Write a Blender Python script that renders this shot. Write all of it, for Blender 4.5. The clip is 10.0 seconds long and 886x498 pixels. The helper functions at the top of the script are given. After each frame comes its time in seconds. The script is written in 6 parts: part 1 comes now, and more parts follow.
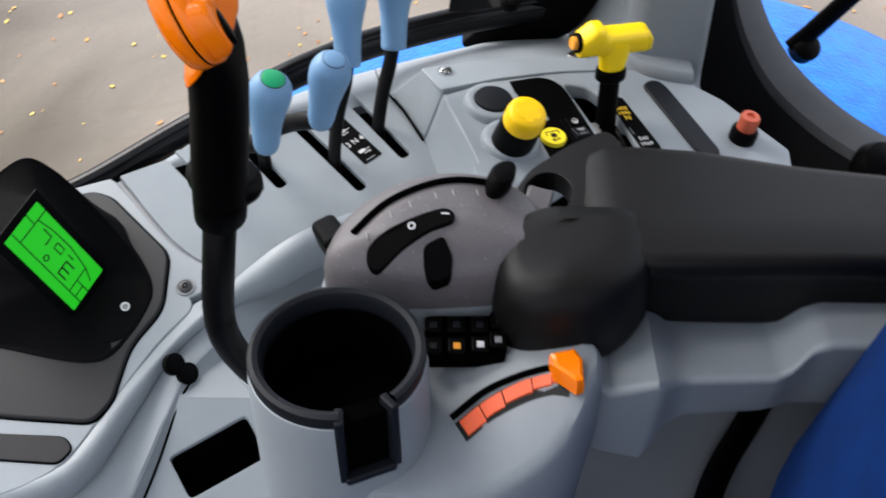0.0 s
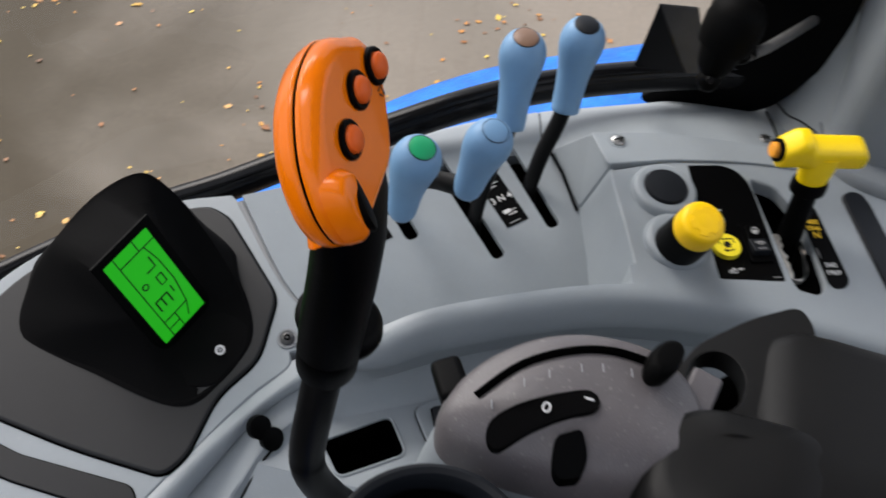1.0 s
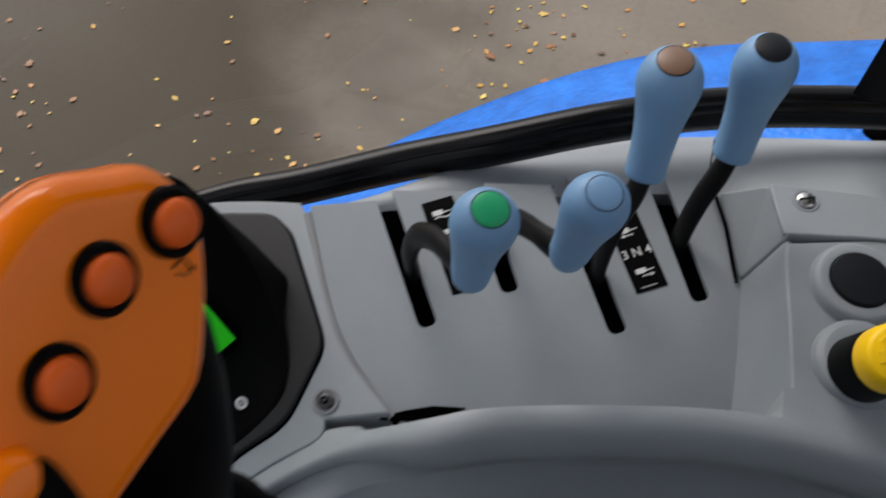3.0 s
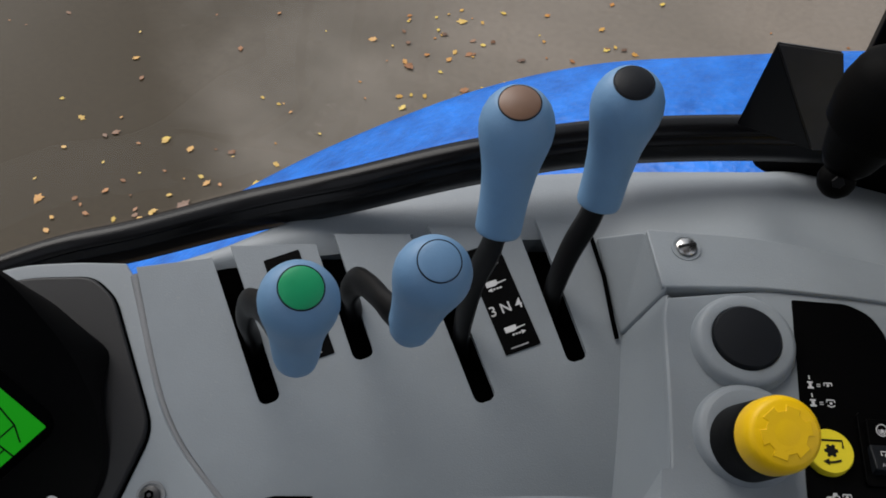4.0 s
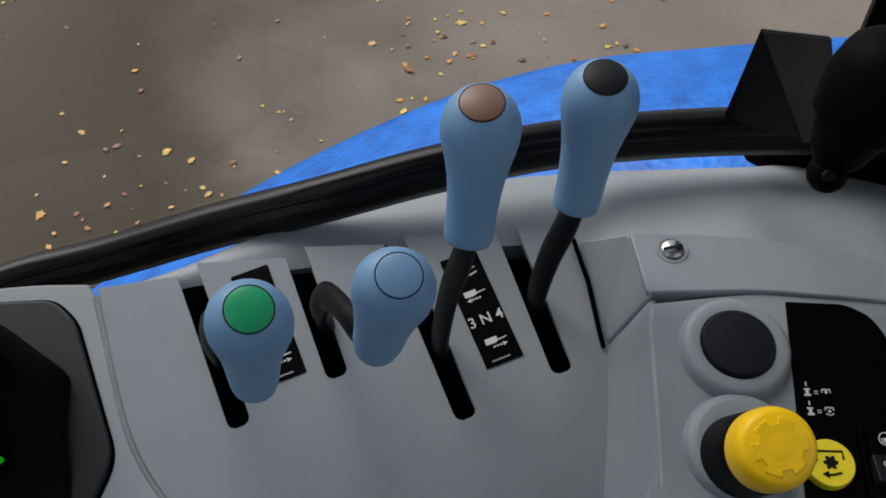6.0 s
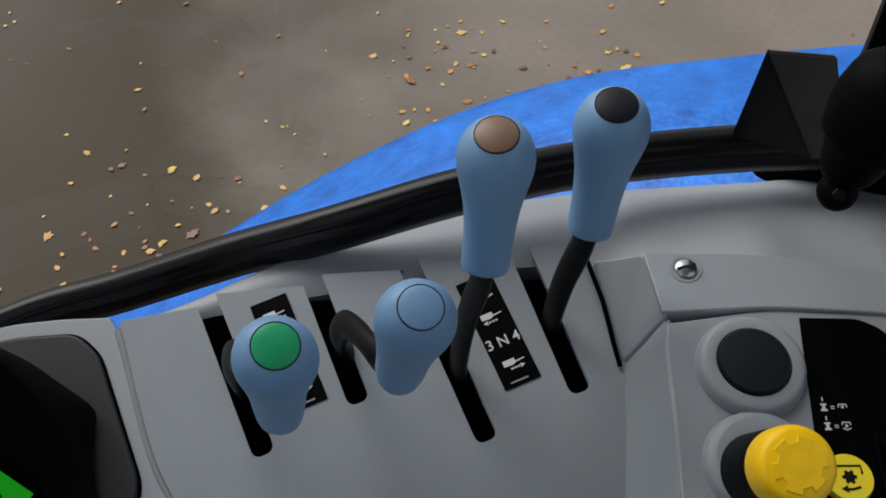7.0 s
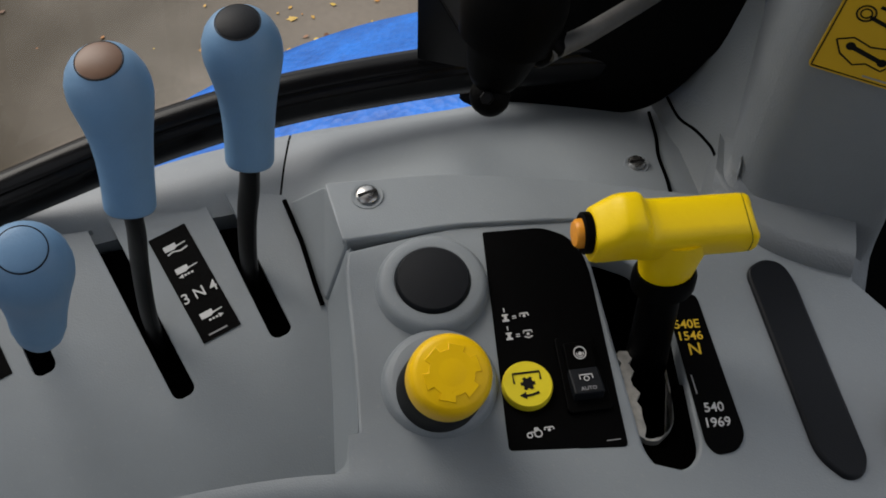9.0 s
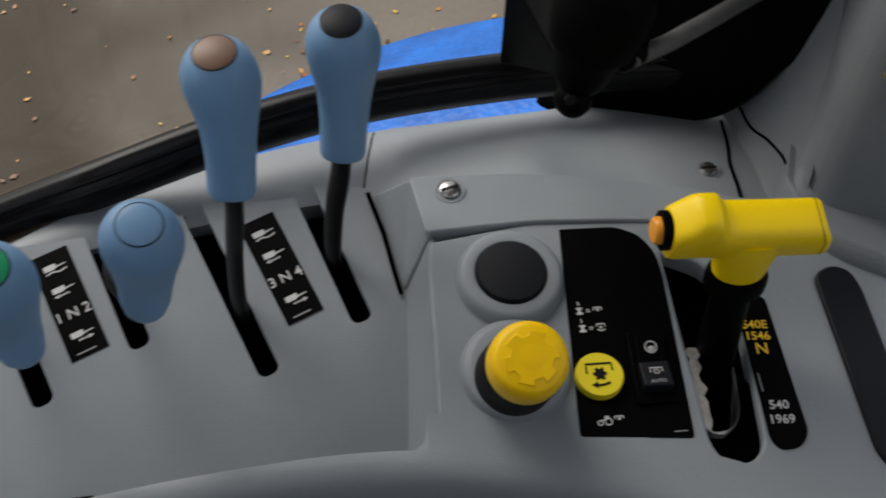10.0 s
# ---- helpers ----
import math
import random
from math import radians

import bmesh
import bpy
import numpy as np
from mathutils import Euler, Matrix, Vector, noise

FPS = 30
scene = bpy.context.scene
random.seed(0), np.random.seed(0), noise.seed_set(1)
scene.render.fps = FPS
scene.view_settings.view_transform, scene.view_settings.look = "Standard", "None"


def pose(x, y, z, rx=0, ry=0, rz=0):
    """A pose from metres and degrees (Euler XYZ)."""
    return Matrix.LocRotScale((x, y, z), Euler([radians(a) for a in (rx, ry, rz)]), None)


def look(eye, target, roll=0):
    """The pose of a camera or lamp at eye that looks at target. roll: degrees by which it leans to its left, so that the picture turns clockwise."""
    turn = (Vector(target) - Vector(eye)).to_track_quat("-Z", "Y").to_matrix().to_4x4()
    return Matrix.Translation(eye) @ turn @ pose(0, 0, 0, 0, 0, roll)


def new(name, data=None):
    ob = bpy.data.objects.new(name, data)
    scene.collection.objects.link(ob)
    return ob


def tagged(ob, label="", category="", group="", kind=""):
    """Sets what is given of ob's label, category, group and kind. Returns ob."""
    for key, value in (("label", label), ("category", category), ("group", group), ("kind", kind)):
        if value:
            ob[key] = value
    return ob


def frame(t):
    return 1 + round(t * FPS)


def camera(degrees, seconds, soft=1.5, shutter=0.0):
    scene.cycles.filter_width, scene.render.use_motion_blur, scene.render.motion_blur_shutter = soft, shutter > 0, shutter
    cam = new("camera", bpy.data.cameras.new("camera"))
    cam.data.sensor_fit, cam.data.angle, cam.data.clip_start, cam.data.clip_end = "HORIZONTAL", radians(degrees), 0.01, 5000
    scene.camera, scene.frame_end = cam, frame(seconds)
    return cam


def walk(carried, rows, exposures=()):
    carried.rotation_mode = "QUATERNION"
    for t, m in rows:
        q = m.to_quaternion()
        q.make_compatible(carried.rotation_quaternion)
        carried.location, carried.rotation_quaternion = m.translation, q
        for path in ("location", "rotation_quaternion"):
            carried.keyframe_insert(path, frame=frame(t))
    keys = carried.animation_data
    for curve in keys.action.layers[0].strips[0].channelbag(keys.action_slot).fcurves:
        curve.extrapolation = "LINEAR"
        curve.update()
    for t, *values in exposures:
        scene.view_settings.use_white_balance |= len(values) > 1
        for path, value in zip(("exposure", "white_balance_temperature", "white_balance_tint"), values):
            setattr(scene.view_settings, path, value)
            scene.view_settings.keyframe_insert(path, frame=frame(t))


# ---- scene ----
cam = camera(46.0, 10.0, soft=1.7, shutter=0.35)
PATH = [
    (0, (0.012, 0.026, 0.712), (-0.008, 1.491, -0.65), 0.2),
    (0.5, (-0.004, 0.085, 0.738), (-0.124, 1.492, -0.678), 3.9),
    (0.8, (-0.014, 0.136, 0.735), (-0.177, 1.526, -0.694), 5.6),
    (1, (-0.017, 0.175, 0.728), (-0.25, 1.517, -0.736), 4.9),
    (1.4, (-0.003, 0.252, 0.702), (-0.409, 1.489, -0.816), 1.25),
    (1.5, (-0.001, 0.268, 0.696), (-0.437, 1.481, -0.833), 0.8),
    (2, (-0.005, 0.324, 0.679), (-0.576, 1.425, -0.89), -0.8),
    (2.5, (0.001, 0.348, 0.663), (-0.641, 1.353, -0.943), -4.0),
    (3, (0.012, 0.381, 0.651), (-0.599, 1.453, -0.923), -2.2),
    (3.2, (0.018, 0.413, 0.636), (-0.563, 1.514, -0.93), -1.9),
    (4.3, (0.031, 0.47, 0.611), (-0.468, 1.601, -0.961), 0.6),
    (4.5, (0.034, 0.475, 0.61), (-0.461, 1.606, -0.963), 1.3),
    (5, (0.024, 0.478, 0.602), (-0.46, 1.608, -0.975), 2.7),
    (5.2, (0.025, 0.482, 0.597), (-0.47, 1.603, -0.984), 1.0),
    (6.3, (0.039, 0.492, 0.592), (-0.502, 1.613, -0.974), -3.2),
    (6.5, (0.031, 0.492, 0.596), (-0.511, 1.612, -0.97), -3.6),
    (7, (0.031, 0.492, 0.604), (-0.518, 1.618, -0.955), -4.7),
    (7.5, (0.061, 0.497, 0.593), (-0.469, 1.628, -0.969), -4.4),
    (8, (0.089, 0.501, 0.581), (-0.328, 1.662, -0.994), -1.8),
    (8.5, (0.114, 0.511, 0.571), (-0.25, 1.692, -1.002), -2.2),
    (9, (0.127, 0.514, 0.568), (-0.214, 1.694, -1.01), -2.9),
    (9.5, (0.132, 0.514, 0.567), (-0.212, 1.694, -1.011), -3.6),
    (10, (0.118, 0.49, 0.582), (-0.313, 1.661, -0.982), -3.9),
]
walk(cam, [(t, look(eye, target, roll)) for t, eye, target, roll in PATH], [(0.0, 1.33, 6500, 13), (0.5, 1.10, 6600, 13), (1.0, 0.90, 6650, 13), (1.6, 0.68, 6750, 13), (2.5, 0.46, 6750, 14), (4.5, 0.08, 6550, 12), (7.2, 0.07, 6600, 12), (9.0, 0.06, 6850, 12), (10.0, 0.06, 6850, 12)])

# ---- world and light: a wet, overcast autumn day ----
world = bpy.data.worlds.new("overcast_sky")
scene.world = world
world.use_nodes = True
wn = world.node_tree.nodes
sky = wn.new("ShaderNodeTexSky")
sky.sky_type = "NISHITA"
sky.sun_disc = False
sky.sun_elevation = radians(46)
sky.sun_rotation = radians(-65)
sky.air_density = 0.7
sky.dust_density = 4.0
sky.ozone_density = 0.6
cloud = wn.new("ShaderNodeMix")
cloud.data_type = "RGBA"
cloud.inputs["Factor"].default_value = 0.7
cloud.inputs["B"].default_value = (5.3, 5.65, 6.1, 1)
world.node_tree.links.new(sky.outputs["Color"], cloud.inputs["A"])
world.node_tree.links.new(cloud.outputs["Result"], wn["Background"].inputs["Color"])
wn["Background"].inputs["Strength"].default_value = 0.13
sun = new("sun", bpy.data.lights.new("sun", "SUN"))
sun.data.energy = 2.6
sun.data.angle = radians(50)
sun.data.color = (1.0, 0.985, 0.96)
sun.matrix_world = look((-1.5, 1.1, 1.7), (0.0, 0.4, 0.0))


# ---- materials ----
def material(name, colour, rough=0.5, metal=0.0, vary=0.08, grain=0.0, grain_scale=900.0, patch=14.0, second=None, coat=0.0, specular=0.5, speck=0.0):
    """A painted or moulded surface: two scales of tone, worn roughness and a fine moulded grain."""
    m = bpy.data.materials.new(name)
    m.use_nodes = True
    n, l = m.node_tree.nodes, m.node_tree.links
    b = n["Principled BSDF"]
    b.inputs["Roughness"].default_value = rough
    b.inputs["Metallic"].default_value = metal
    b.inputs["Specular IOR Level"].default_value = specular
    b.inputs["Coat Weight"].default_value = coat
    co = n.new("ShaderNodeTexCoord")
    big = n.new("ShaderNodeTexNoise")
    big.inputs["Scale"].default_value = patch
    big.inputs["Detail"].default_value = 6.0
    big.inputs["Roughness"].default_value = 0.65
    l.new(co.outputs["Object"], big.inputs["Vector"])
    mix = n.new("ShaderNodeMix")
    mix.data_type = "RGBA"
    dark = [c * (1 - vary) for c in colour]
    light = second or [min(1.0, c * (1 + vary)) for c in colour]
    mix.inputs["A"].default_value = (*dark, 1)
    mix.inputs["B"].default_value = (*light, 1)
    ramp = n.new("ShaderNodeMapRange")
    ramp.inputs["From Min"].default_value = 0.3
    ramp.inputs["From Max"].default_value = 0.7
    l.new(big.outputs["Fac"], ramp.inputs["Value"])
    l.new(ramp.outputs["Result"], mix.inputs["Factor"])
    out = mix.outputs["Result"]
    if speck:
        dust = n.new("ShaderNodeTexNoise")
        dust.inputs["Scale"].default_value = 420.0
        dust.inputs["Detail"].default_value = 2.0
        l.new(co.outputs["Object"], dust.inputs["Vector"])
        cut = n.new("ShaderNodeMapRange")
        cut.inputs["From Min"].default_value = 0.64
        cut.inputs["From Max"].default_value = 0.74
        cut.inputs["To Max"].default_value = speck
        l.new(dust.outputs["Fac"], cut.inputs["Value"])
        over = n.new("ShaderNodeMix")
        over.data_type = "RGBA"
        over.inputs["B"].default_value = (0.42, 0.40, 0.37, 1)
        l.new(out, over.inputs["A"])
        l.new(cut.outputs["Result"], over.inputs["Factor"])
        out = over.outputs["Result"]
    l.new(out, b.inputs["Base Color"])
    wear = n.new("ShaderNodeMapRange")
    wear.inputs["To Min"].default_value = max(0.02, rough - 0.09)
    wear.inputs["To Max"].default_value = min(1.0, rough + 0.09)
    l.new(big.outputs["Fac"], wear.inputs["Value"])
    l.new(wear.outputs["Result"], b.inputs["Roughness"])
    if grain:
        tex = n.new("ShaderNodeTexVoronoi")
        tex.inputs["Scale"].default_value = grain_scale
        l.new(co.outputs["Object"], tex.inputs["Vector"])
        bump = n.new("ShaderNodeBump")
        bump.inputs["Strength"].default_value = grain
        bump.inputs["Distance"].default_value = 0.0006
        l.new(tex.outputs["Distance"], bump.inputs["Height"])
        l.new(bump.outputs["Normal"], b.inputs["Normal"])
    return m


GREY = material("grey_grained_plastic", (0.2488, 0.2782, 0.2973), 0.46, vary=0.06, grain=0.14, grain_scale=1300, speck=0.12)
GREY_DARK = material("darker_grey_plastic", (0.205, 0.2148, 0.2255), 0.55, vary=0.08, grain=0.3)
THROTTLE = material("worn_taupe_plastic", (0.1243, 0.1133, 0.117), 0.42, vary=0.12, grain=0.2, patch=30, speck=0.25)
CHARCOAL = material("charcoal_plastic", (0.0058, 0.0074, 0.0102), 0.5, vary=0.12, grain=0.10, grain_scale=1500, specular=0.22)
POD = material("charcoal_moulding", (0.01103, 0.01166, 0.01291), 0.5, vary=0.12, grain=0.10, grain_scale=1500, specular=0.3)
RUBBER = material("charcoal_rubber", (0.002, 0.002, 0.002), 0.55, vary=0.2, grain=0.1, patch=25, specular=0.04)
BLACK = material("black_plastic", (0.000896, 0.000896, 0.001024), 0.45, vary=0.2, grain=0.1, specular=0.05)
# near-black: the shade of slots, wells and joints is put into this colour
VOID = material("recess_shade_black", (0.0012, 0.0012, 0.0012), 1.0, vary=0.1, specular=0.0)
STEEL_BLACK = material("black_enamelled_steel", (0.0028, 0.0028, 0.00315), 0.42, vary=0.2, patch=40, specular=0.13)
ARM = material("dark_padded_vinyl", (0.004712, 0.00456, 0.004408), 0.48, vary=0.15, grain=0.10, grain_scale=1400, patch=20, specular=0.2)
ORANGE = material("glossy_orange_plastic", (1.0, 0.205, 0.0015), 0.22, vary=0.03, coat=0.22, patch=25, specular=0.2)
ORANGE_DULL = material("orange_button_plastic", (0.80, 0.125, 0.012), 0.45, vary=0.06, patch=60, specular=0.3)
LEVER = material("light_blue_soft_plastic", (0.1597, 0.3116, 0.4986), 0.48, vary=0.05, grain=0.1, patch=40)
GREEN = material("green_cap_plastic", (0.008, 0.34, 0.135), 0.42, vary=0.06, patch=80, specular=0.3)
BROWN = material("brown_cap_plastic", (0.204, 0.1148, 0.07225), 0.4, vary=0.08, patch=80)
YELLOW = material("yellow_plastic", (1.0, 0.68, 0.002), 0.4, vary=0.03, grain=0.06, patch=40, specular=0.35)
YELLOW_DEEP = material("deep_yellow_plastic", (1.0, 0.60, 0.003), 0.4, vary=0.03, grain=0.06, patch=40, specular=0.3)
YELLOW_PALE = material("pale_yellow_button", (0.88, 0.72, 0.03), 0.4, vary=0.05, patch=60, specular=0.35)
AMBER = material("amber_button", (0.85, 0.33, 0.02), 0.4, vary=0.05, patch=80)
RED = material("worn_red_plastic", (0.55, 0.10, 0.045), 0.5, vary=0.2, patch=150)
CHROME = material("zinc_plated_steel", (0.495, 0.486, 0.468), 0.28, metal=1.0, vary=0.1, patch=200)
RAW = material("scuffed_bare_steel", (0.50, 0.49, 0.46), 0.4, metal=0.8, vary=0.25, patch=180)
STEEL_GREY = material("dull_grey_steel", (0.0375, 0.0375, 0.039), 0.45, metal=0.0, vary=0.2, patch=60)
WHITE = material("white_print", (0.6375, 0.6375, 0.6375), 0.5, vary=0.03)
GREY_PRINT = material("grey_print", (0.30, 0.30, 0.31), 0.5, vary=0.05)
YELLOW_PRINT = material("yellow_print", (0.72, 0.46, 0.02), 0.5, vary=0.03)
INK = material("black_print", (0.006, 0.006, 0.006), 0.5, vary=0.05, specular=0.2)
STICKER = material("yellow_vinyl_sticker", (0.663, 0.408, 0.0085), 0.4, vary=0.04, patch=30)
SEAT = material("blue_seat_fabric", (0.00136, 0.01768, 0.09184), 0.9, vary=0.2, grain=0.35, grain_scale=900, patch=30, specular=0.1)
FENDER = material("wet_blue_paint", (0.002082, 0.111, 0.4859), 0.34, vary=0.25, patch=30, second=(0.005, 0.175, 0.68), grain=1.0, grain_scale=150, speck=0.10, specular=0.25)
# pale, so that the unseen roof bounces more fill light
HEADLINER = material("grey_headliner", (0.55, 0.54, 0.52), 0.9, vary=0.06)
CABMAT = material("black_floor_mat", (0.02, 0.02, 0.02), 0.8, vary=0.2)


def lcd_material():
    m = bpy.data.materials.new("green_lit_display")
    m.use_nodes = True
    b = m.node_tree.nodes["Principled BSDF"]
    b.inputs["Base Color"].default_value = (0.008, 0.16, 0.010, 1)
    b.inputs["Roughness"].default_value = 0.3
    b.inputs["Specular IOR Level"].default_value = 0.2
    b.inputs["Emission Color"].default_value = (0.015, 0.85, 0.02, 1)
    b.inputs["Emission Strength"].default_value = 0.2
    return m


LCD = lcd_material()


def asphalt_material():
    m = bpy.data.materials.new("wet_worn_asphalt")
    m.use_nodes = True
    n, l = m.node_tree.nodes, m.node_tree.links
    b = n["Principled BSDF"]
    co = n.new("ShaderNodeTexCoord")
    grit = n.new("ShaderNodeTexNoise")
    grit.inputs["Scale"].default_value = 55.0
    grit.inputs["Detail"].default_value = 8.0
    wet = n.new("ShaderNodeTexNoise")
    wet.inputs["Scale"].default_value = 0.7
    wet.inputs["Detail"].default_value = 5.0
    wet.inputs["Distortion"].default_value = 0.6
    for t in (grit, wet):
        l.new(co.outputs["Object"], t.inputs["Vector"])
    ramp = n.new("ShaderNodeValToRGB")
    ramp.color_ramp.elements[0].position = 0.38
    ramp.color_ramp.elements[0].color = (0.116, 0.094, 0.069, 1)
    ramp.color_ramp.elements[1].position = 0.64
    ramp.color_ramp.elements[1].color = (0.198, 0.160, 0.124, 1)
    l.new(wet.outputs["Fac"], ramp.inputs["Fac"])
    # a darker, browner and duller strip of the yard with a ragged border
    where = n.new("ShaderNodeSeparateXYZ")
    l.new(co.outputs["Object"], where.inputs["Vector"])
    ragged = n.new("ShaderNodeMath")
    ragged.operation = "MULTIPLY_ADD"
    ragged.inputs[1].default_value = 1.6
    l.new(wet.outputs["Fac"], ragged.inputs[0])
    away = n.new("ShaderNodeMath")
    away.operation = "MULTIPLY_ADD"
    away.inputs[1].default_value = 0.55
    l.new(where.outputs["Y"], away.inputs[0])
    l.new(where.outputs["X"], away.inputs[2])
    l.new(away.outputs["Value"], ragged.inputs[2])
    shifted = n.new("ShaderNodeMath")
    shifted.operation = "ADD"
    shifted.inputs[1].default_value = 1.2
    l.new(ragged.outputs["Value"], shifted.inputs[0])
    across = n.new("ShaderNodeMath")
    across.operation = "ABSOLUTE"
    l.new(shifted.outputs["Value"], across.inputs[0])
    strip = n.new("ShaderNodeMapRange")
    strip.interpolation_type = "SMOOTHSTEP"
    strip.inputs["From Min"].default_value = 2.95
    strip.inputs["From Max"].default_value = 1.55
    l.new(across.outputs["Value"], strip.inputs["Value"])
    browned = n.new("ShaderNodeMix")
    browned.data_type = "RGBA"
    browned.inputs["B"].default_value = (0.036, 0.025, 0.012, 1)
    l.new(strip.outputs["Result"], browned.inputs["Factor"])
    l.new(ramp.outputs["Color"], browned.inputs["A"])
    mix = n.new("ShaderNodeMix")
    mix.data_type = "RGBA"
    mix.blend_type = "OVERLAY"
    mix.inputs["Factor"].default_value = 0.28
    l.new(browned.outputs["Result"], mix.inputs["A"])
    hue = n.new("ShaderNodeRGBToBW")
    l.new(grit.outputs["Color"], hue.inputs["Color"])
    l.new(hue.outputs["Val"], mix.inputs["B"])
    l.new(mix.outputs["Result"], b.inputs["Base Color"])
    r = n.new("ShaderNodeMapRange")
    r.inputs["To Min"].default_value = 0.26
    r.inputs["To Max"].default_value = 0.56
    l.new(wet.outputs["Fac"], r.inputs["Value"])
    l.new(r.outputs["Result"], b.inputs["Roughness"])
    shine = n.new("ShaderNodeMapRange")
    shine.inputs["To Min"].default_value = 0.5
    shine.inputs["To Max"].default_value = 0.0
    l.new(strip.outputs["Result"], shine.inputs["Value"])
    l.new(shine.outputs["Result"], b.inputs["Coat Weight"])
    dull = n.new("ShaderNodeMapRange")
    dull.inputs["To Min"].default_value = 0.32
    dull.inputs["To Max"].default_value = 0.10
    l.new(strip.outputs["Result"], dull.inputs["Value"])
    l.new(dull.outputs["Result"], b.inputs["Specular IOR Level"])
    b.inputs["Coat Roughness"].default_value = 0.16
    bump = n.new("ShaderNodeBump")
    bump.inputs["Strength"].default_value = 0.08
    bump.inputs["Distance"].default_value = 0.004
    l.new(grit.outputs["Fac"], bump.inputs["Height"])
    l.new(bump.outputs["Normal"], b.inputs["Normal"])
    return m


def leaf_material():
    m = bpy.data.materials.new("autumn_leaf")
    m.use_nodes = True
    n, l = m.node_tree.nodes, m.node_tree.links
    b = n["Principled BSDF"]
    b.inputs["Roughness"].default_value = 0.45
    g = n.new("ShaderNodeNewGeometry")
    ramp = n.new("ShaderNodeValToRGB")
    e = ramp.color_ramp.elements
    e[0].color, e[1].color = (0.07, 0.03, 0.012, 1), (0.62, 0.44, 0.06, 1)
    for p, c in ((0.25, (0.28, 0.10, 0.02, 1)), (0.5, (0.50, 0.20, 0.03, 1)), (0.75, (0.55, 0.33, 0.05, 1))):
        e.new(p).color = c
    l.new(g.outputs["Random Per Island"], ramp.inputs["Fac"])
    l.new(ramp.outputs["Color"], b.inputs["Base Color"])
    return m


def glass_material():
    m = bpy.data.materials.new("window_glass")
    m.use_nodes = True
    n, l = m.node_tree.nodes, m.node_tree.links
    n.remove(n["Principled BSDF"])
    clear = n.new("ShaderNodeBsdfTransparent")
    clear.inputs["Color"].default_value = (0.93, 0.95, 0.94, 1)
    gloss = n.new("ShaderNodeBsdfGlossy")
    gloss.inputs["Roughness"].default_value = 0.02
    f = n.new("ShaderNodeFresnel")
    f.inputs["IOR"].default_value = 1.35
    mix = n.new("ShaderNodeMixShader")
    l.new(f.outputs["Fac"], mix.inputs["Fac"])
    l.new(clear.outputs["BSDF"], mix.inputs[1])
    l.new(gloss.outputs["BSDF"], mix.inputs[2])
    l.new(mix.outputs["Shader"], n["Material Output"].inputs["Surface"])
    return m


ASPHALT, LEAF, GLASS = asphalt_material(), leaf_material(), glass_material()


# ---- builders ----
def part(name, bm, mat, parent=None, label="", smooth=40):
    """Links a bmesh as one mesh object, under a thing where one is given."""
    bmesh.ops.recalc_face_normals(bm, faces=bm.faces)
    me = bpy.data.meshes.new(name)
    bm.to_mesh(me)
    bm.free()
    me.materials.append(mat)
    for p in me.polygons:
        p.use_smooth = True
    me.set_sharp_from_angle(angle=radians(smooth))
    ob = new(name, me)
    if len(me.polygons) > 6:
        even = ob.modifiers.new("even_shading", "WEIGHTED_NORMAL")
        even.keep_sharp = True
    if parent:
        ob.parent = parent
    if label:
        ob["label"] = label
    return ob


def thing(name, label, category, group="", kind=""):
    return tagged(new(name), label, category, group, kind)


def catmull(pts, n=8, closed=False):
    """A smooth run of points through pts."""
    p = [Vector(q) for q in pts]
    k = len(p)
    out = []
    for i in range(k if closed else k - 1):
        if closed:
            a, b, c, d = p[i - 1], p[i], p[(i + 1) % k], p[(i + 2) % k]
        else:
            a, b, c, d = p[max(i - 1, 0)], p[i], p[i + 1], p[min(i + 2, k - 1)]
        for j in range(n):
            s = j / n
            out.append(0.5 * ((2 * b) + (c - a) * s + (2 * a - 5 * b + 4 * c - d) * s * s + (3 * b - a - 3 * c + d) * s ** 3))
    if not closed:
        out.append(p[-1])
    return out


def fillet(outline, r, n=5):
    """Rounds the corners of a 2D outline. r: one radius, or one for each corner."""
    k = len(outline)
    rs = r if isinstance(r, (list, tuple)) else [r] * k
    out = []
    for i in range(k):
        a, b, c = (Vector(outline[j % k]) for j in (i - 1, i, i + 1))
        u, v = a - b, c - b
        d = min(rs[i], u.length * 0.48, v.length * 0.48)
        if d < 1e-5:
            out.append(b)
            continue
        s, e = b + u.normalized() * d, b + v.normalized() * d
        for j in range(n + 1):
            t = j / n
            out.append(s * (1 - t) ** 2 + b * 2 * t * (1 - t) + e * t * t)
    return out


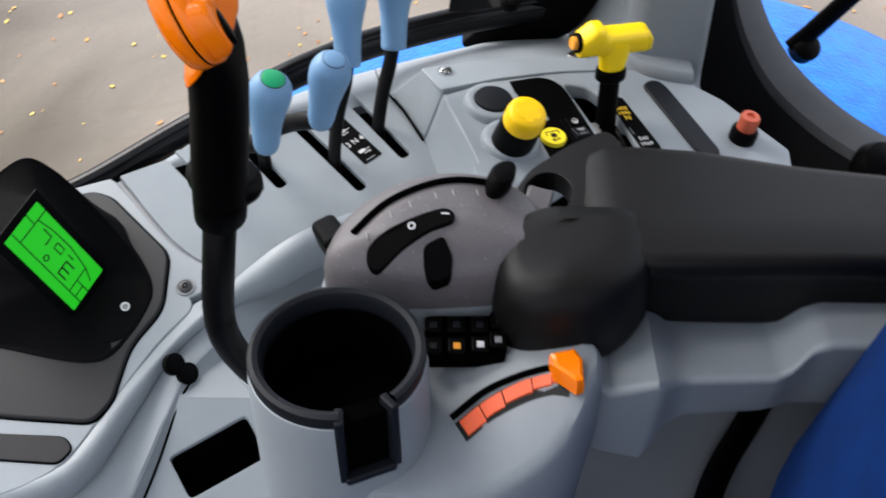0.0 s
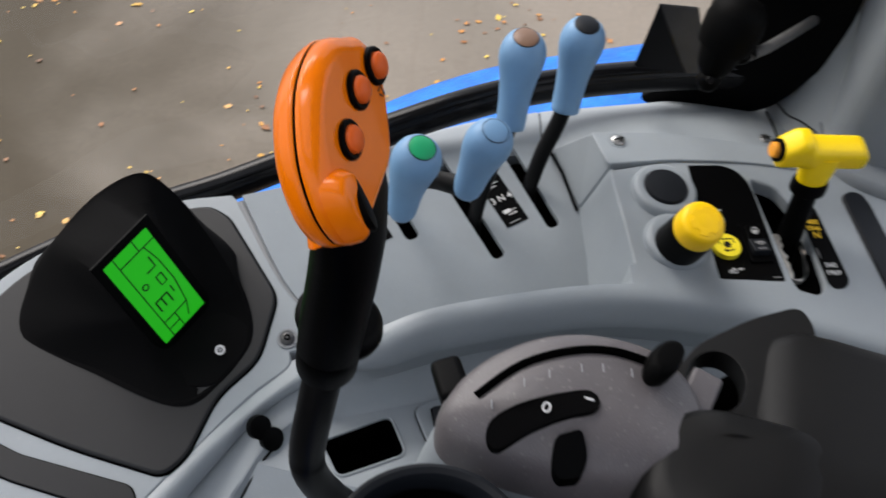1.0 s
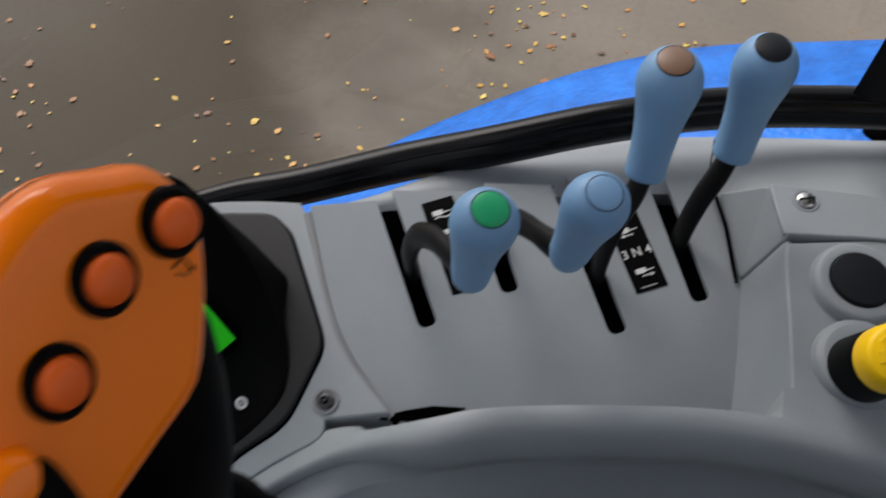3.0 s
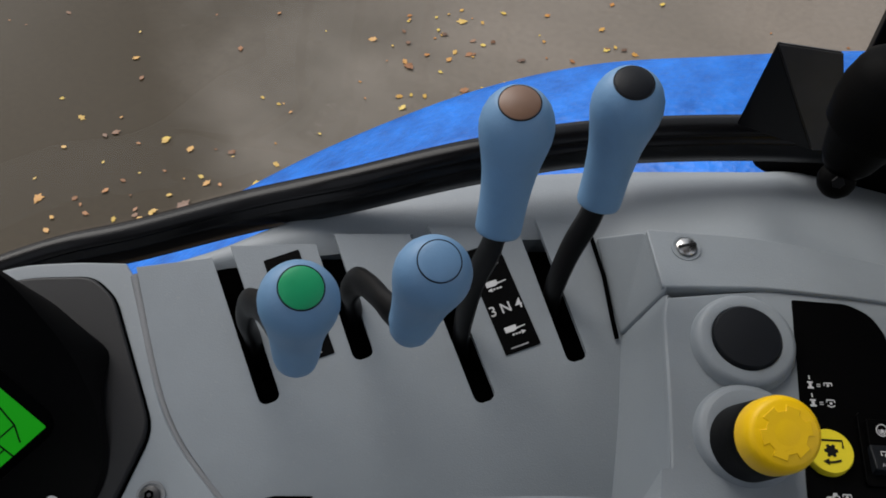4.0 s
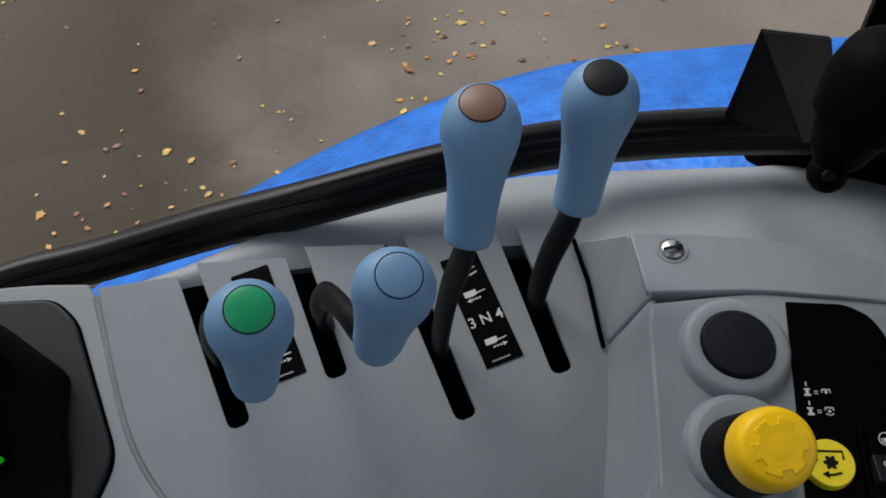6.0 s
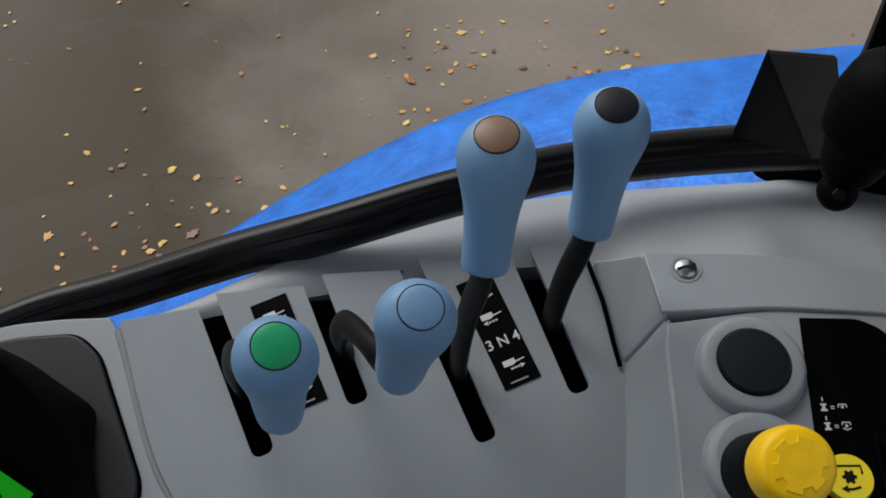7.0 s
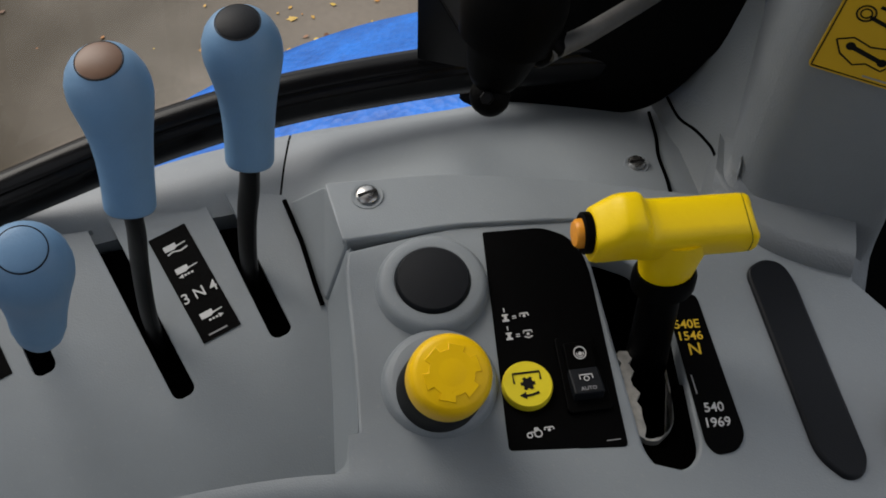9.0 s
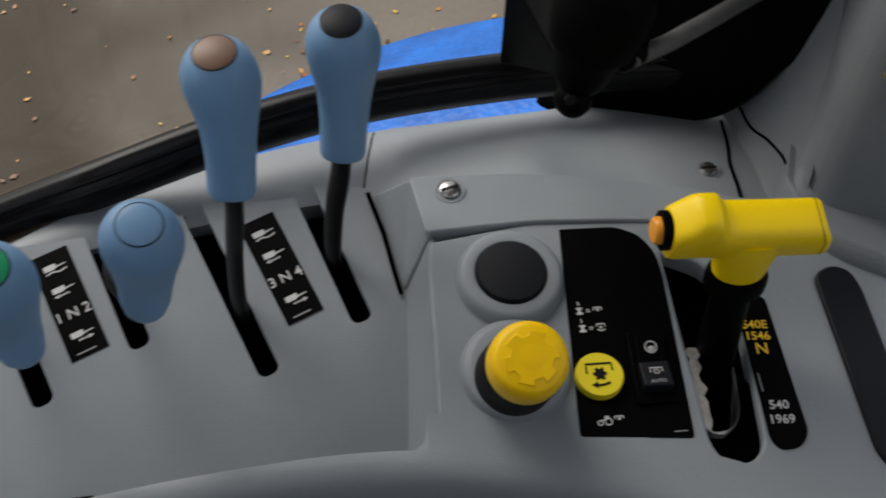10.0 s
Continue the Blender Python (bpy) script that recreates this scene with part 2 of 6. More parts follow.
def slab(outline, zfun, thick, bevel=0.0, seg=3, holes=()):
    """A sheet with the given outline that follows zfun(x, y), with holes through it."""
    bm = bmesh.new()
    loops = []
    for ring in (outline, *holes):
        vs = [bm.verts.new((p[0], p[1], 0)) for p in ring]
        loops.append([bm.edges.new((vs[i - 1], vs[i])) for i in range(len(vs))])
    if holes:
        bmesh.ops.triangle_fill(bm, use_beauty=True, use_dissolve=False, edges=bm.edges[:], normal=(0, 0, 1))
    else:
        bm.faces.new([e.verts[1] for e in loops[0]])
    bmesh.ops.recalc_face_normals(bm, faces=bm.faces)
    top = bm.faces[:]
    if top[0].normal.z < 0:
        bmesh.ops.reverse_faces(bm, faces=top)
    made = bmesh.ops.extrude_face_region(bm, geom=top)
    low = [g for g in made["geom"] if isinstance(g, bmesh.types.BMVert)]
    lowset = set(low)
    rim = [e for e in bm.edges if e.verts[0] not in lowset and e.verts[1] not in lowset and len(e.link_faces) == 2 and abs(e.link_faces[0].normal.z - e.link_faces[1].normal.z) > -1]
    for v in bm.verts:
        v.co.z = zfun(v.co.x, v.co.y) - (thick if v in lowset else 0)
    bm.normal_update()
    if bevel:
        rim = [e for e in rim if e.calc_face_angle(0) > 0.9]
        bmesh.ops.bevel(bm, geom=rim, offset=bevel, segments=seg, affect="EDGES", profile=0.5, clamp_overlap=True)
    return bm


def flat(z):
    return lambda x, y: z


def lathe(profile, n=40, cap=True):
    """A turned body about z from (radius, height) pairs."""
    bm = bmesh.new()
    rings = []
    for r, z in profile:
        if r < 1e-6:
            rings.append([bm.verts.new((0, 0, z))])
        else:
            rings.append([bm.verts.new((r * math.cos(2 * math.pi * i / n), r * math.sin(2 * math.pi * i / n), z)) for i in range(n)])
    for a, b in zip(rings, rings[1:]):
        for i in range(n):
            j = (i + 1) % n
            q = [a[i % len(a)], a[j % len(a)], b[j % len(b)], b[i % len(b)]]
            q = list(dict.fromkeys(q))
            if len(q) > 2:
                bm.faces.new(q)
    for ring in (rings[0], rings[-1]):
        if cap and len(ring) > 2:
            bm.faces.new(ring)
    return bm


def moved(bm, m):
    bmesh.ops.transform(bm, matrix=m, verts=bm.verts)
    return bm


def axes(origin, z, x):
    """A frame at origin with the axis z, and x as near as may be to the one given."""
    z = Vector(z).normalized()
    x = Vector(x)
    x = (x - z * x.dot(z)).normalized()
    y = z.cross(x)
    m = Matrix((x, y, z)).transposed().to_4x4()
    m.translation = Vector(origin)
    return m


def loft(rings, closed_ring=True, caps=True):
    """A skin over rings of points, each ring as long as the others."""
    bm = bmesh.new()
    vs = [[bm.verts.new(p) for p in ring] for ring in rings]
    n = len(vs[0])
    for a, b in zip(vs, vs[1:]):
        for i in range(n if closed_ring else n - 1):
            j = (i + 1) % n
            bm.faces.new((a[i], a[j], b[j], b[i]))
    if caps and closed_ring:
        bm.faces.new(vs[0])
        bm.faces.new(vs[-1])
    return bm


def tube(path, radius, n=14, flat_ratio=1.0, side=(0, 0, 1), taper=None):
    """A rod along a path; flat_ratio squashes it across side."""
    rings = []
    k = len(path)
    for i, p in enumerate(path):
        p = Vector(p)
        d = (Vector(path[min(i + 1, k - 1)]) - Vector(path[max(i - 1, 0)])).normalized()
        m = axes(p, d, side)
        r = radius * (taper[i] if taper else 1.0)
        rings.append([m @ Vector((r * math.cos(2 * math.pi * j / n), r * flat_ratio * math.sin(2 * math.pi * j / n), 0)) for j in range(n)])
    return loft(rings)


def box(sx, sy, sz, bevel=0.002, seg=3):
    bm = bmesh.new()
    bmesh.ops.create_cube(bm, size=1.0)
    bmesh.ops.scale(bm, vec=(sx, sy, sz), verts=bm.verts)
    if bevel:
        bmesh.ops.bevel(bm, geom=bm.edges[:], offset=bevel, segments=seg, affect="EDGES", profile=0.5)
    return bm


def text_mesh(words, size, depth=0.0002):
    """Letters as a bmesh, centred, in the xy plane."""
    cu = bpy.data.curves.new("letters", "FONT")
    cu.body = words
    cu.size = size
    cu.extrude = depth
    cu.offset = size * 0.006
    cu.resolution_u = 3
    cu.align_x, cu.align_y = "CENTER", "CENTER"
    ob = bpy.data.objects.new("letters", cu)
    scene.collection.objects.link(ob)
    bpy.context.view_layer.update()
    me = bpy.data.meshes.new_from_object(ob.evaluated_get(bpy.context.evaluated_depsgraph_get()))
    bm = bmesh.new()
    bm.from_mesh(me)
    bpy.data.objects.remove(ob)
    bpy.data.curves.remove(cu)
    bpy.data.meshes.remove(me)
    return bm


def poly(points, depth=0.0003):
    """A thin printed shape in the xy plane."""
    return slab(points, flat(depth), depth)


def merged(*bms):
    out = bmesh.new()
    for b in bms:
        me = bpy.data.meshes.new("tmp")
        b.to_mesh(me)
        out.from_mesh(me)
        bpy.data.meshes.remove(me)
        b.free()
    return out


def stroke(pts, w, depth=0.0003):
    """A printed line of the width w through 2D points."""
    pts = [Vector((*p, 0)) for p in pts]
    left, right = [], []
    for i, p in enumerate(pts):
        d = (pts[min(i + 1, len(pts) - 1)] - pts[max(i - 1, 0)]).normalized()
        s = Vector((-d.y, d.x, 0)) * w / 2
        left.append(p + s)
        right.append(p - s)
    return poly(left + right[::-1], depth)


def arc(cx, cy, r, a0, a1, n=16):
    return [(cx + r * math.cos(radians(a0 + (a1 - a0) * i / n)), cy + r * math.sin(radians(a0 + (a1 - a0) * i / n))) for i in range(n + 1)]


def circle(cx, cy, r, n=24):
    return arc(cx, cy, r, 0, 360 - 360 / n, n - 1)


# ---- the planes of the console ----
def pan_z(x, y):
    fall = max(0.0, 0.7 * (x + 0.10) + 0.7 * (0.72 - y))
    return 0.131 - 0.13 * (x + 0.068) + 0.22 * (y - 0.728) - 1.5 * fall * fall


def blk_z(x, y):
    return 0.185 - 0.11 * (x - 0.06) + 0.08 * (y - 0.81)


def low_z(x, y):
    return 0.12 + 0.25 * (y - 0.6)


PAN_N, BLK_N, LOW_N = Vector((0.13, -0.22, 1)), Vector((0.11, -0.08, 1)), Vector((0, -0.25, 1))


def on_pan(x, y, lift=0.0, along=(0.7, 0.72, 0)):
    return axes(Vector((x, y, pan_z(x, y))) + PAN_N.normalized() * lift, PAN_N, along)


def on_blk(x, y, lift=0.0, along=(0.92, 0.38, 0)):
    return axes(Vector((x, y, blk_z(x, y))) + BLK_N.normalized() * lift, BLK_N, along)


def on_low(x, y, lift=0.0, along=(1, 0, 0)):
    return axes(Vector((x, y, low_z(x, y))) + LOW_N.normalized() * lift, LOW_N, along)


# ---- the ground outside ----
bm = bmesh.new()
bmesh.ops.create_grid(bm, x_segments=8, y_segments=8, size=400)
ground = part("ground", moved(bm, pose(0, 0, -1.5)), ASPHALT)
tagged(ground, "wet worn grey-brown asphalt yard", "ground", kind="structure")


def fallen_leaves():
    rnd = random.Random(4)
    bm = bmesh.new()
    heaps = [(rnd.uniform(-3.5, 1.5), rnd.uniform(1.3, 4.6)) for _ in range(26)]
    for i in range(2100):
        if rnd.random() < 0.45:
            h = rnd.choice(heaps)
            x, y = rnd.gauss(h[0], 0.14), rnd.gauss(h[1], 0.14)
        else:
            x, y = rnd.uniform(-4.2, 3.0), rnd.uniform(0.9, 6.0)
        s, a = rnd.uniform(0.004, 0.0140) * (1.5 if rnd.random() < 0.12 else 1.0), rnd.uniform(0, 6.3)
        m = pose(x, y, -1.4975, rnd.uniform(-10, 10), rnd.uniform(-10, 10), math.degrees(a))
        ring = [(0, -1.2), (0.25, -0.75), (0.7, -0.35), (0.55, 0.1), (0.8, 0.45), (0.3, 0.6), (0, 1.1), (-0.35, 0.55), (-0.75, 0.4), (-0.5, 0.0), (-0.7, -0.4), (-0.2, -0.75)]
        mid = bm.verts.new(m @ Vector((0, 0, s * 0.10)))
        vs = [bm.verts.new(m @ Vector((p[0] * s * rnd.uniform(0.7, 1.1), p[1] * s * rnd.uniform(0.8, 1.1), rnd.uniform(0, 0.14) * s))) for p in ring]
        for j in range(len(vs)):
            bm.faces.new((mid, vs[j - 1], vs[j]))
    ob = part("fallen_leaves", bm, LEAF)
    return tagged(ob, "scattered yellow and brown autumn leaves on wet asphalt", "leaves", kind="stuff")


fallen_leaves()


def fender_z(x):
    return 0.03 - 0.45 * (x - 0.25) ** 2


def fender():
    t = thing("tractor_fender", "wet bright blue steel rear fender outside the window", "fender")
    outer = catmull([(-0.62, 0.905), (-0.44, 1.045), (-0.35, 1.105), (-0.25, 1.16), (-0.15, 1.195), (-0.04, 1.215), (0.10, 1.25), (0.28, 1.285), (0.42, 1.275), (0.58, 1.225), (0.75, 1.11)], 6)
    inner = catmull([(-0.62, 0.70), (-0.44, 0.76), (-0.35, 0.79), (-0.25, 0.83), (-0.15, 0.89), (-0.04, 0.945), (0.10, 0.985), (0.28, 0.99), (0.42, 0.86), (0.58, 0.76), (0.75, 0.74)], 6)
    rings, hem = [], []
    for p, q in zip(outer, inner):
        x, y, z = p.x, p.y, fender_z(p.x)
        rings.append([(x, q.y, z - 0.06), (x, q.y + 0.005, z - 0.01)] + [(x, q.y + (y - q.y) * s, z + 0.014 * math.sin(s * 3.1)) for s in (0.1, 0.3, 0.5, 0.7, 0.85, 0.95)])
        hem.append([(x, y - 0.05 * (y - q.y), z + 0.0022), (x, y - 0.006, z + 0.001), (x, y - 0.001, z - 0.004), (x, y, z - 0.016), (x, y - 0.006, z - 0.045), (x, y - 0.03, z - 0.05)])
    part("shell", loft(rings, closed_ring=False), FENDER, t)
    part("hem", loft(hem, closed_ring=False), FENDER, t)
    return t


fender()

# ---- the cab ----
def cab_piece(name, size, at, mat, label, category, bevel=0.01):
    ob = part(name, moved(box(*size, bevel), pose(*at)), mat)
    return tagged(ob, label, category, kind="structure")


cab_piece("floor", (1.9, 1.5, 0.04), (-0.35, -0.15, -0.47), CABMAT, "black rubber cab floor mat", "floor")
# the unseen roof has an added opening that lets sky light down
light_opening = [(-0.90, -0.50), (-0.08, -0.50), (-0.08, 0.50), (-0.90, 0.50)]
part("ceiling", slab([(-1.175, -0.975), (0.575, -0.975), (0.575, 0.975), (-1.175, 0.975)], flat(1.15), 0.06, holes=[light_opening]), HEADLINER)
tagged(bpy.data.objects["ceiling"], "plain grey cab headliner with an added light opening", "ceiling", kind="structure")
cab_piece("wall_front", (0.05, 1.5, 0.55), (-1.22, -0.1, -0.2), BLACK, "black lower front cab wall", "wall")
cab_piece("wall_rear", (0.05, 1.3, 0.68), (0.62, -0.2, -0.13), CABMAT, "plain black rear cab wall", "wall")
cab_piece("wall_left", (1.7, 0.05, 0.30), (-0.35, -0.93, -0.325), CABMAT, "plain black cab side wall", "wall")
for i, (x, y, sx, sy) in enumerate(((-1.2, -0.88, 0.07, 0.07), (-1.2, 0.70, 0.07, 0.07), (0.60, -0.88, 0.08, 0.12))):
    cab_piece(f"cab_post_{i + 1}", (sx, sy, 1.45), (x, y, 0.38), BLACK, "black cab corner post", "post")

# the rail of the right-hand window, a rubber-clad steel frame
RAIL = catmull([(-0.80, 0.44, 0.080), (-0.66, 0.50, 0.084), (-0.56, 0.537, 0.088), (-0.480, 0.590, 0.093), (-0.415, 0.660, 0.100), (-0.356, 0.722, 0.108), (-0.306, 0.750, 0.122), (-0.240, 0.779, 0.150), (-0.185, 0.800, 0.172), (-0.128, 0.8345, 0.186), (-0.07, 0.8745, 0.189), (0.002, 0.9125, 0.189), (0.07, 0.9395, 0.189), (0.15, 0.96, 0.189)], 8)


def window_rail():
    prof = [(-0.0070, -0.0165), (-0.0090, -0.0090), (-0.0096, -0.0020), (-0.0088, 0.0004), (-0.0058, 0.0022), (-0.0062, 0.0046), (-0.0076, 0.0058), (-0.0052, 0.0092), (0.0, 0.0105), (0.005, 0.0090), (0.0085, 0.0045), (0.009, -0.003), (0.0065, -0.0150), (-0.003, -0.0180)]
    rings = []
    for i, p in enumerate(RAIL):
        d = RAIL[min(i + 1, len(RAIL) - 1)] - RAIL[max(i - 1, 0)]
        out = Vector((-d.y, d.x, 0)).normalized()
        rings.append([p + out * a + Vector((0, 0, b)) for a, b in prof])
    ob = part("window_frame", loft(rings), RUBBER_RAIL, smooth=80)
    return tagged(ob, "black rubber-clad curved window rail", "window frame", kind="structure")


RUBBER_RAIL = material("black_seal_rubber", (0.004, 0.004, 0.0046), 0.24, vary=0.2, patch=30, specular=0.2)
window_rail()


def window_glass():
    bm = bmesh.new()
    a = [bm.verts.new((p.x - 0.002, p.y + 0.006, p.z + 0.01)) for p in RAIL[20:]]
    b = [bm.verts.new((p.x - 0.002, p.y + 0.006, 1.09)) for p in RAIL[20:]]
    for i in range(len(a) - 1):
        bm.faces.new((a[i], a[i + 1], b[i + 1], b[i]))
    ob = part("window_pane", bm, GLASS)
    if ob.data.polygons[0].normal.y > 0:
        ob.data.flip_normals()
    ob.visible_shadow = False
    return tagged(ob, "clear curved cab window glass", "window", kind="structure")


window_glass()

# ---- the side console ----
console = thing("side_console", "grey moulded plastic side console with recessed lever panel", "console")
SLOTS = [((-0.1695, 0.6785), (-0.2265, 0.7330)), ((-0.1355, 0.7205), (-0.1780, 0.7640)), ((-0.0675, 0.7275), (-0.1330, 0.7920)), ((-0.0315, 0.7685), (-0.0800, 0.8215))]


def slot_notch(i, w=0.0057):
    """The outline of one lever slot, open at the back: left side first."""
    b, t = Vector(SLOTS[i][0]), Vector(SLOTS[i][1])
    d = (t - b).normalized()
    s = Vector((-d.y, d.x))
    e = d * 0.009
    end = [b + d * 0.0038 - s * w * c - d * 0.0046 * math.sqrt(max(0.0, 1 - abs(c) ** 2.6)) for c in (-1.0, -0.94, -0.75, -0.4, 0.4, 0.75, 0.94, 1.0)]
    lip = [t + e + s * w, *end, t + e * 1.3 - s * w]
    return [tuple(p) for p in lip]


SEAM = catmull([(-0.2728, 0.711, 0), (-0.2580, 0.6945, 0), (-0.2430, 0.6775, 0), (-0.2290, 0.6625, 0), (-0.2150, 0.6495, 0), (-0.1990, 0.6385, 0), (-0.1820, 0.6300, 0), (-0.163, 0.6215, 0)], 5)


def beside_seam(gap):
    """The seam's line moved sideways by gap, from its front end to its back."""
    out = []
    for i, p in enumerate(SEAM):
        d = (SEAM[min(i + 1, len(SEAM) - 1)] - SEAM[max(i - 1, 0)]).normalized()
        out.append((p.x - d.y * gap, p.y + d.x * gap))
    return out[::-1]


def lever_panel():
    ring = [(-0.237, 0.7345), *slot_notch(0), (-0.191, 0.7655), *slot_notch(1), (-0.142, 0.7955), *slot_notch(2), (-0.0925, 0.8205), *slot_notch(3), (-0.054, 0.8405), (-0.041, 0.832), (-0.0125, 0.794), (-0.001, 0.757), (0.023, 0.691), (-0.039, 0.664), (-0.080, 0.645), (-0.114, 0.628), (-0.145, 0.616), *beside_seam(0.0017)]
    bm = slab(ring, flat(0.0), 0.0036, 0.0012, 3)
    for k in range(1, 12):
        for way in ((0.7, -0.7, 0), (0.7, 0.7, 0)):
            at = Vector((-0.27, 0.72, 0)) + Vector(way) * (0.028 * k if way[1] < 0 else 0.03 * k - 0.12)
            bmesh.ops.bisect_plane(bm, geom=bm.verts[:] + bm.edges[:] + bm.faces[:], plane_co=at, plane_no=way)
    for v in bm.verts:
        v.co.z += pan_z(v.co.x, v.co.y)
    part("lever_panel", bm, GREY, console)
    # black sheet under the slots; their shade lies in its colour
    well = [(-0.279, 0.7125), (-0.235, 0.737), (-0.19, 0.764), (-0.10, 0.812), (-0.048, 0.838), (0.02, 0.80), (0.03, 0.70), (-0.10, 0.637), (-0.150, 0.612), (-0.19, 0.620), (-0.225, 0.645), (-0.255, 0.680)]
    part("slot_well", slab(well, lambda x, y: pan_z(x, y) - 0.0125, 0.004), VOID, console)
    # the shallow moulded groove between panel and display surround
    part("panel_groove", tube([(p.x, p.y, 0.5 * (pan_z(p.x, p.y) + low_z(p.x, p.y)) - 0.0045) for p in SEAM], 0.0032, 10), GREY_DARK, console)
    # the gap where panel meets front edge: a black sliver painted for its shade
    gap = [(-0.170, 0.617), (-0.157, 0.6285), (-0.145, 0.6375), (-0.128, 0.6455), (-0.138, 0.635), (-0.152, 0.624)]
    part("panel_gap_shade", slab(gap, lambda x, y: pan_z(x, y) + 0.0012, 0.003), VOID, console)


lever_panel()


def left_shell():
    ring = [(-0.190, 0.594), (-0.2135, 0.565), (-0.2375, 0.520), (-0.267, 0.463), (-0.31, 0.440), (-0.415, 0.445), (-0.444, 0.468), (-0.449, 0.515), (-0.447, 0.550), (-0.437, 0.585), (-0.417, 0.620), (-0.380, 0.662), (-0.338, 0.693), (-0.308, 0.706), (-0.281, 0.7155)]
    ring = fillet(ring, [0.01, 0.015, 0.015, 0.02, 0.02, 0.01, 0.015, 0.012, 0.012, 0.012, 0.015, 0.015, 0.012, 0.006, 0.002], 3)
    ring += [Vector(p) for p in beside_seam(-0.0010)[::-1]]
    part("display_surround", slab(ring, low_z, 0.045, 0.004, 3), GREY, console)


left_shell()


def front_lip():
    """The raised, rounded front edge of the console and the cove at its foot."""
    crest = catmull([(-0.335, 0.442, 0.0790), (-0.266, 0.463, 0.0860), (-0.232, 0.518, 0.1008), (-0.206, 0.5585, 0.1115), (-0.184, 0.5840, 0.1205), (-0.166, 0.5945, 0.134), (-0.148, 0.6010, 0.149), (-0.127, 0.607, 0.165), (-0.102, 0.6200, 0.1745), (-0.068, 0.6375, 0.1775), (-0.035, 0.6535, 0.1785), (0.000, 0.6695, 0.1785), (0.034, 0.6815, 0.1775), (0.085, 0.694, 0.1735), (0.150, 0.700, 0.166), (0.30, 0.702, 0.149)], 5)
    foot = catmull([(-0.262, 0.400, 0.020), (-0.236, 0.440, 0.042), (-0.216, 0.482, 0.068), (-0.198, 0.534, 0.094), (-0.184, 0.560, 0.100), (-0.161, 0.5865, 0.104), (-0.143, 0.5985, 0.107), (-0.120, 0.6125, 0.107), (-0.095, 0.6305, 0.107), (-0.064, 0.6490, 0.107), (-0.032, 0.6655, 0.107), (0.002, 0.6810, 0.107), (0.036, 0.6930, 0.106), (0.088, 0.701, 0.104), (0.152, 0.706, 0.100), (0.30, 0.708, 0.088)], 5)
    # where the cove runs out on the tray
    toe = catmull([(-0.252, 0.385, 0.002), (-0.230, 0.432, 0.026), (-0.2090, 0.478, 0.0585), (-0.1915, 0.530, 0.0905), (-0.1775, 0.552, 0.091), (-0.162, 0.569, 0.091), (-0.148, 0.578, 0.091), (-0.118, 0.5945, 0.091), (-0.092, 0.6090, 0.091), (-0.056, 0.6300, 0.091), (-0.024, 0.6460, 0.091), (0.012, 0.6620, 0.091), (0.044, 0.6740, 0.091), (0.092, 0.681, 0.091), (0.154, 0.686, 0.09), (0.30, 0.688, 0.085)], 5)
    rings, coves = [], []
    k = len(crest)
    for i, (a, f) in enumerate(zip(crest, foot)):
        d = crest[min(i + 1, k - 1)] - crest[max(i - 1, 0)]
        inn = Vector((-d.y, d.x, 0)).normalized()
        # beside the control block the lip runs on into its top
        e = max(0.0, min(1.0, (a.x - 0.026) / 0.012))
        b = a + inn * (0.016 + 0.006 * e)
        if a.x < -0.168:
            z = low_z(b.x, b.y) - 0.002
        else:
            w = max(0.0, min(1.0, (b.x - 0.018) / 0.010))
            z = (pan_z(b.x, b.y) - 0.002) * (1 - w) + (blk_z(b.x, b.y) + 0.0003) * w
        z = min(z, a.z + 0.004 * e)
        row = [Vector((b.x, b.y, z)), a + inn * 0.0125 + Vector((0, 0, 0.55 * (z - a.z) - 0.001)), a + inn * 0.0085 + Vector((0, 0, 0.18 * (z - a.z) - 0.0018)), a + inn * 0.004 + Vector((0, 0, -0.0004)), a.copy()]
        for p in row:
            p.z += e * (blk_z(p.x, p.y) + 0.0003 - p.z)
        # a full roll that hangs over its foot
        h = max(0.3, min(1.0, (a.z - f.z) / 0.06))
        top = row[-1]
        rings.append(row + [top + h * (Vector((0, 0, dz)) - inn * out) for out, dz in ((0.0045, -0.0009), (0.0085, -0.0034), (0.0115, -0.0078), (0.0133, -0.0136), (0.0140, -0.0205), (0.0134, -0.0270), (0.0112, -0.0320), (0.0075, -0.0350))] + [f - inn * 0.002 + Vector((0, 0, 0.004 * h)), f - inn * 0.004])
        g = f - inn * 0.004
        q0 = toe[i]
        row = []
        for s in (0.0, 0.12, 0.35, 0.6, 0.82, 1.0):
            q = g.lerp(q0, s)
            q.z = q0.z + (g.z - q0.z) * (1 - s) ** 1.5
            row.append(q)
        coves.append(row + [q0 - inn * 0.004 + Vector((0, 0, -0.004))])
    part("tray_seam", tube([p + Vector((0, 0, 0.0004)) for p in toe[5:18]], 0.0010, 8), VOID, console)
    part("front_edge", loft(rings, closed_ring=False), GREY, console)
    part("cove", loft(coves, closed_ring=False), GREY, console)


front_lip()


def tray_z(x, y):
    return 0.091 - 0.7 * max(0.0, 0.525 - y)


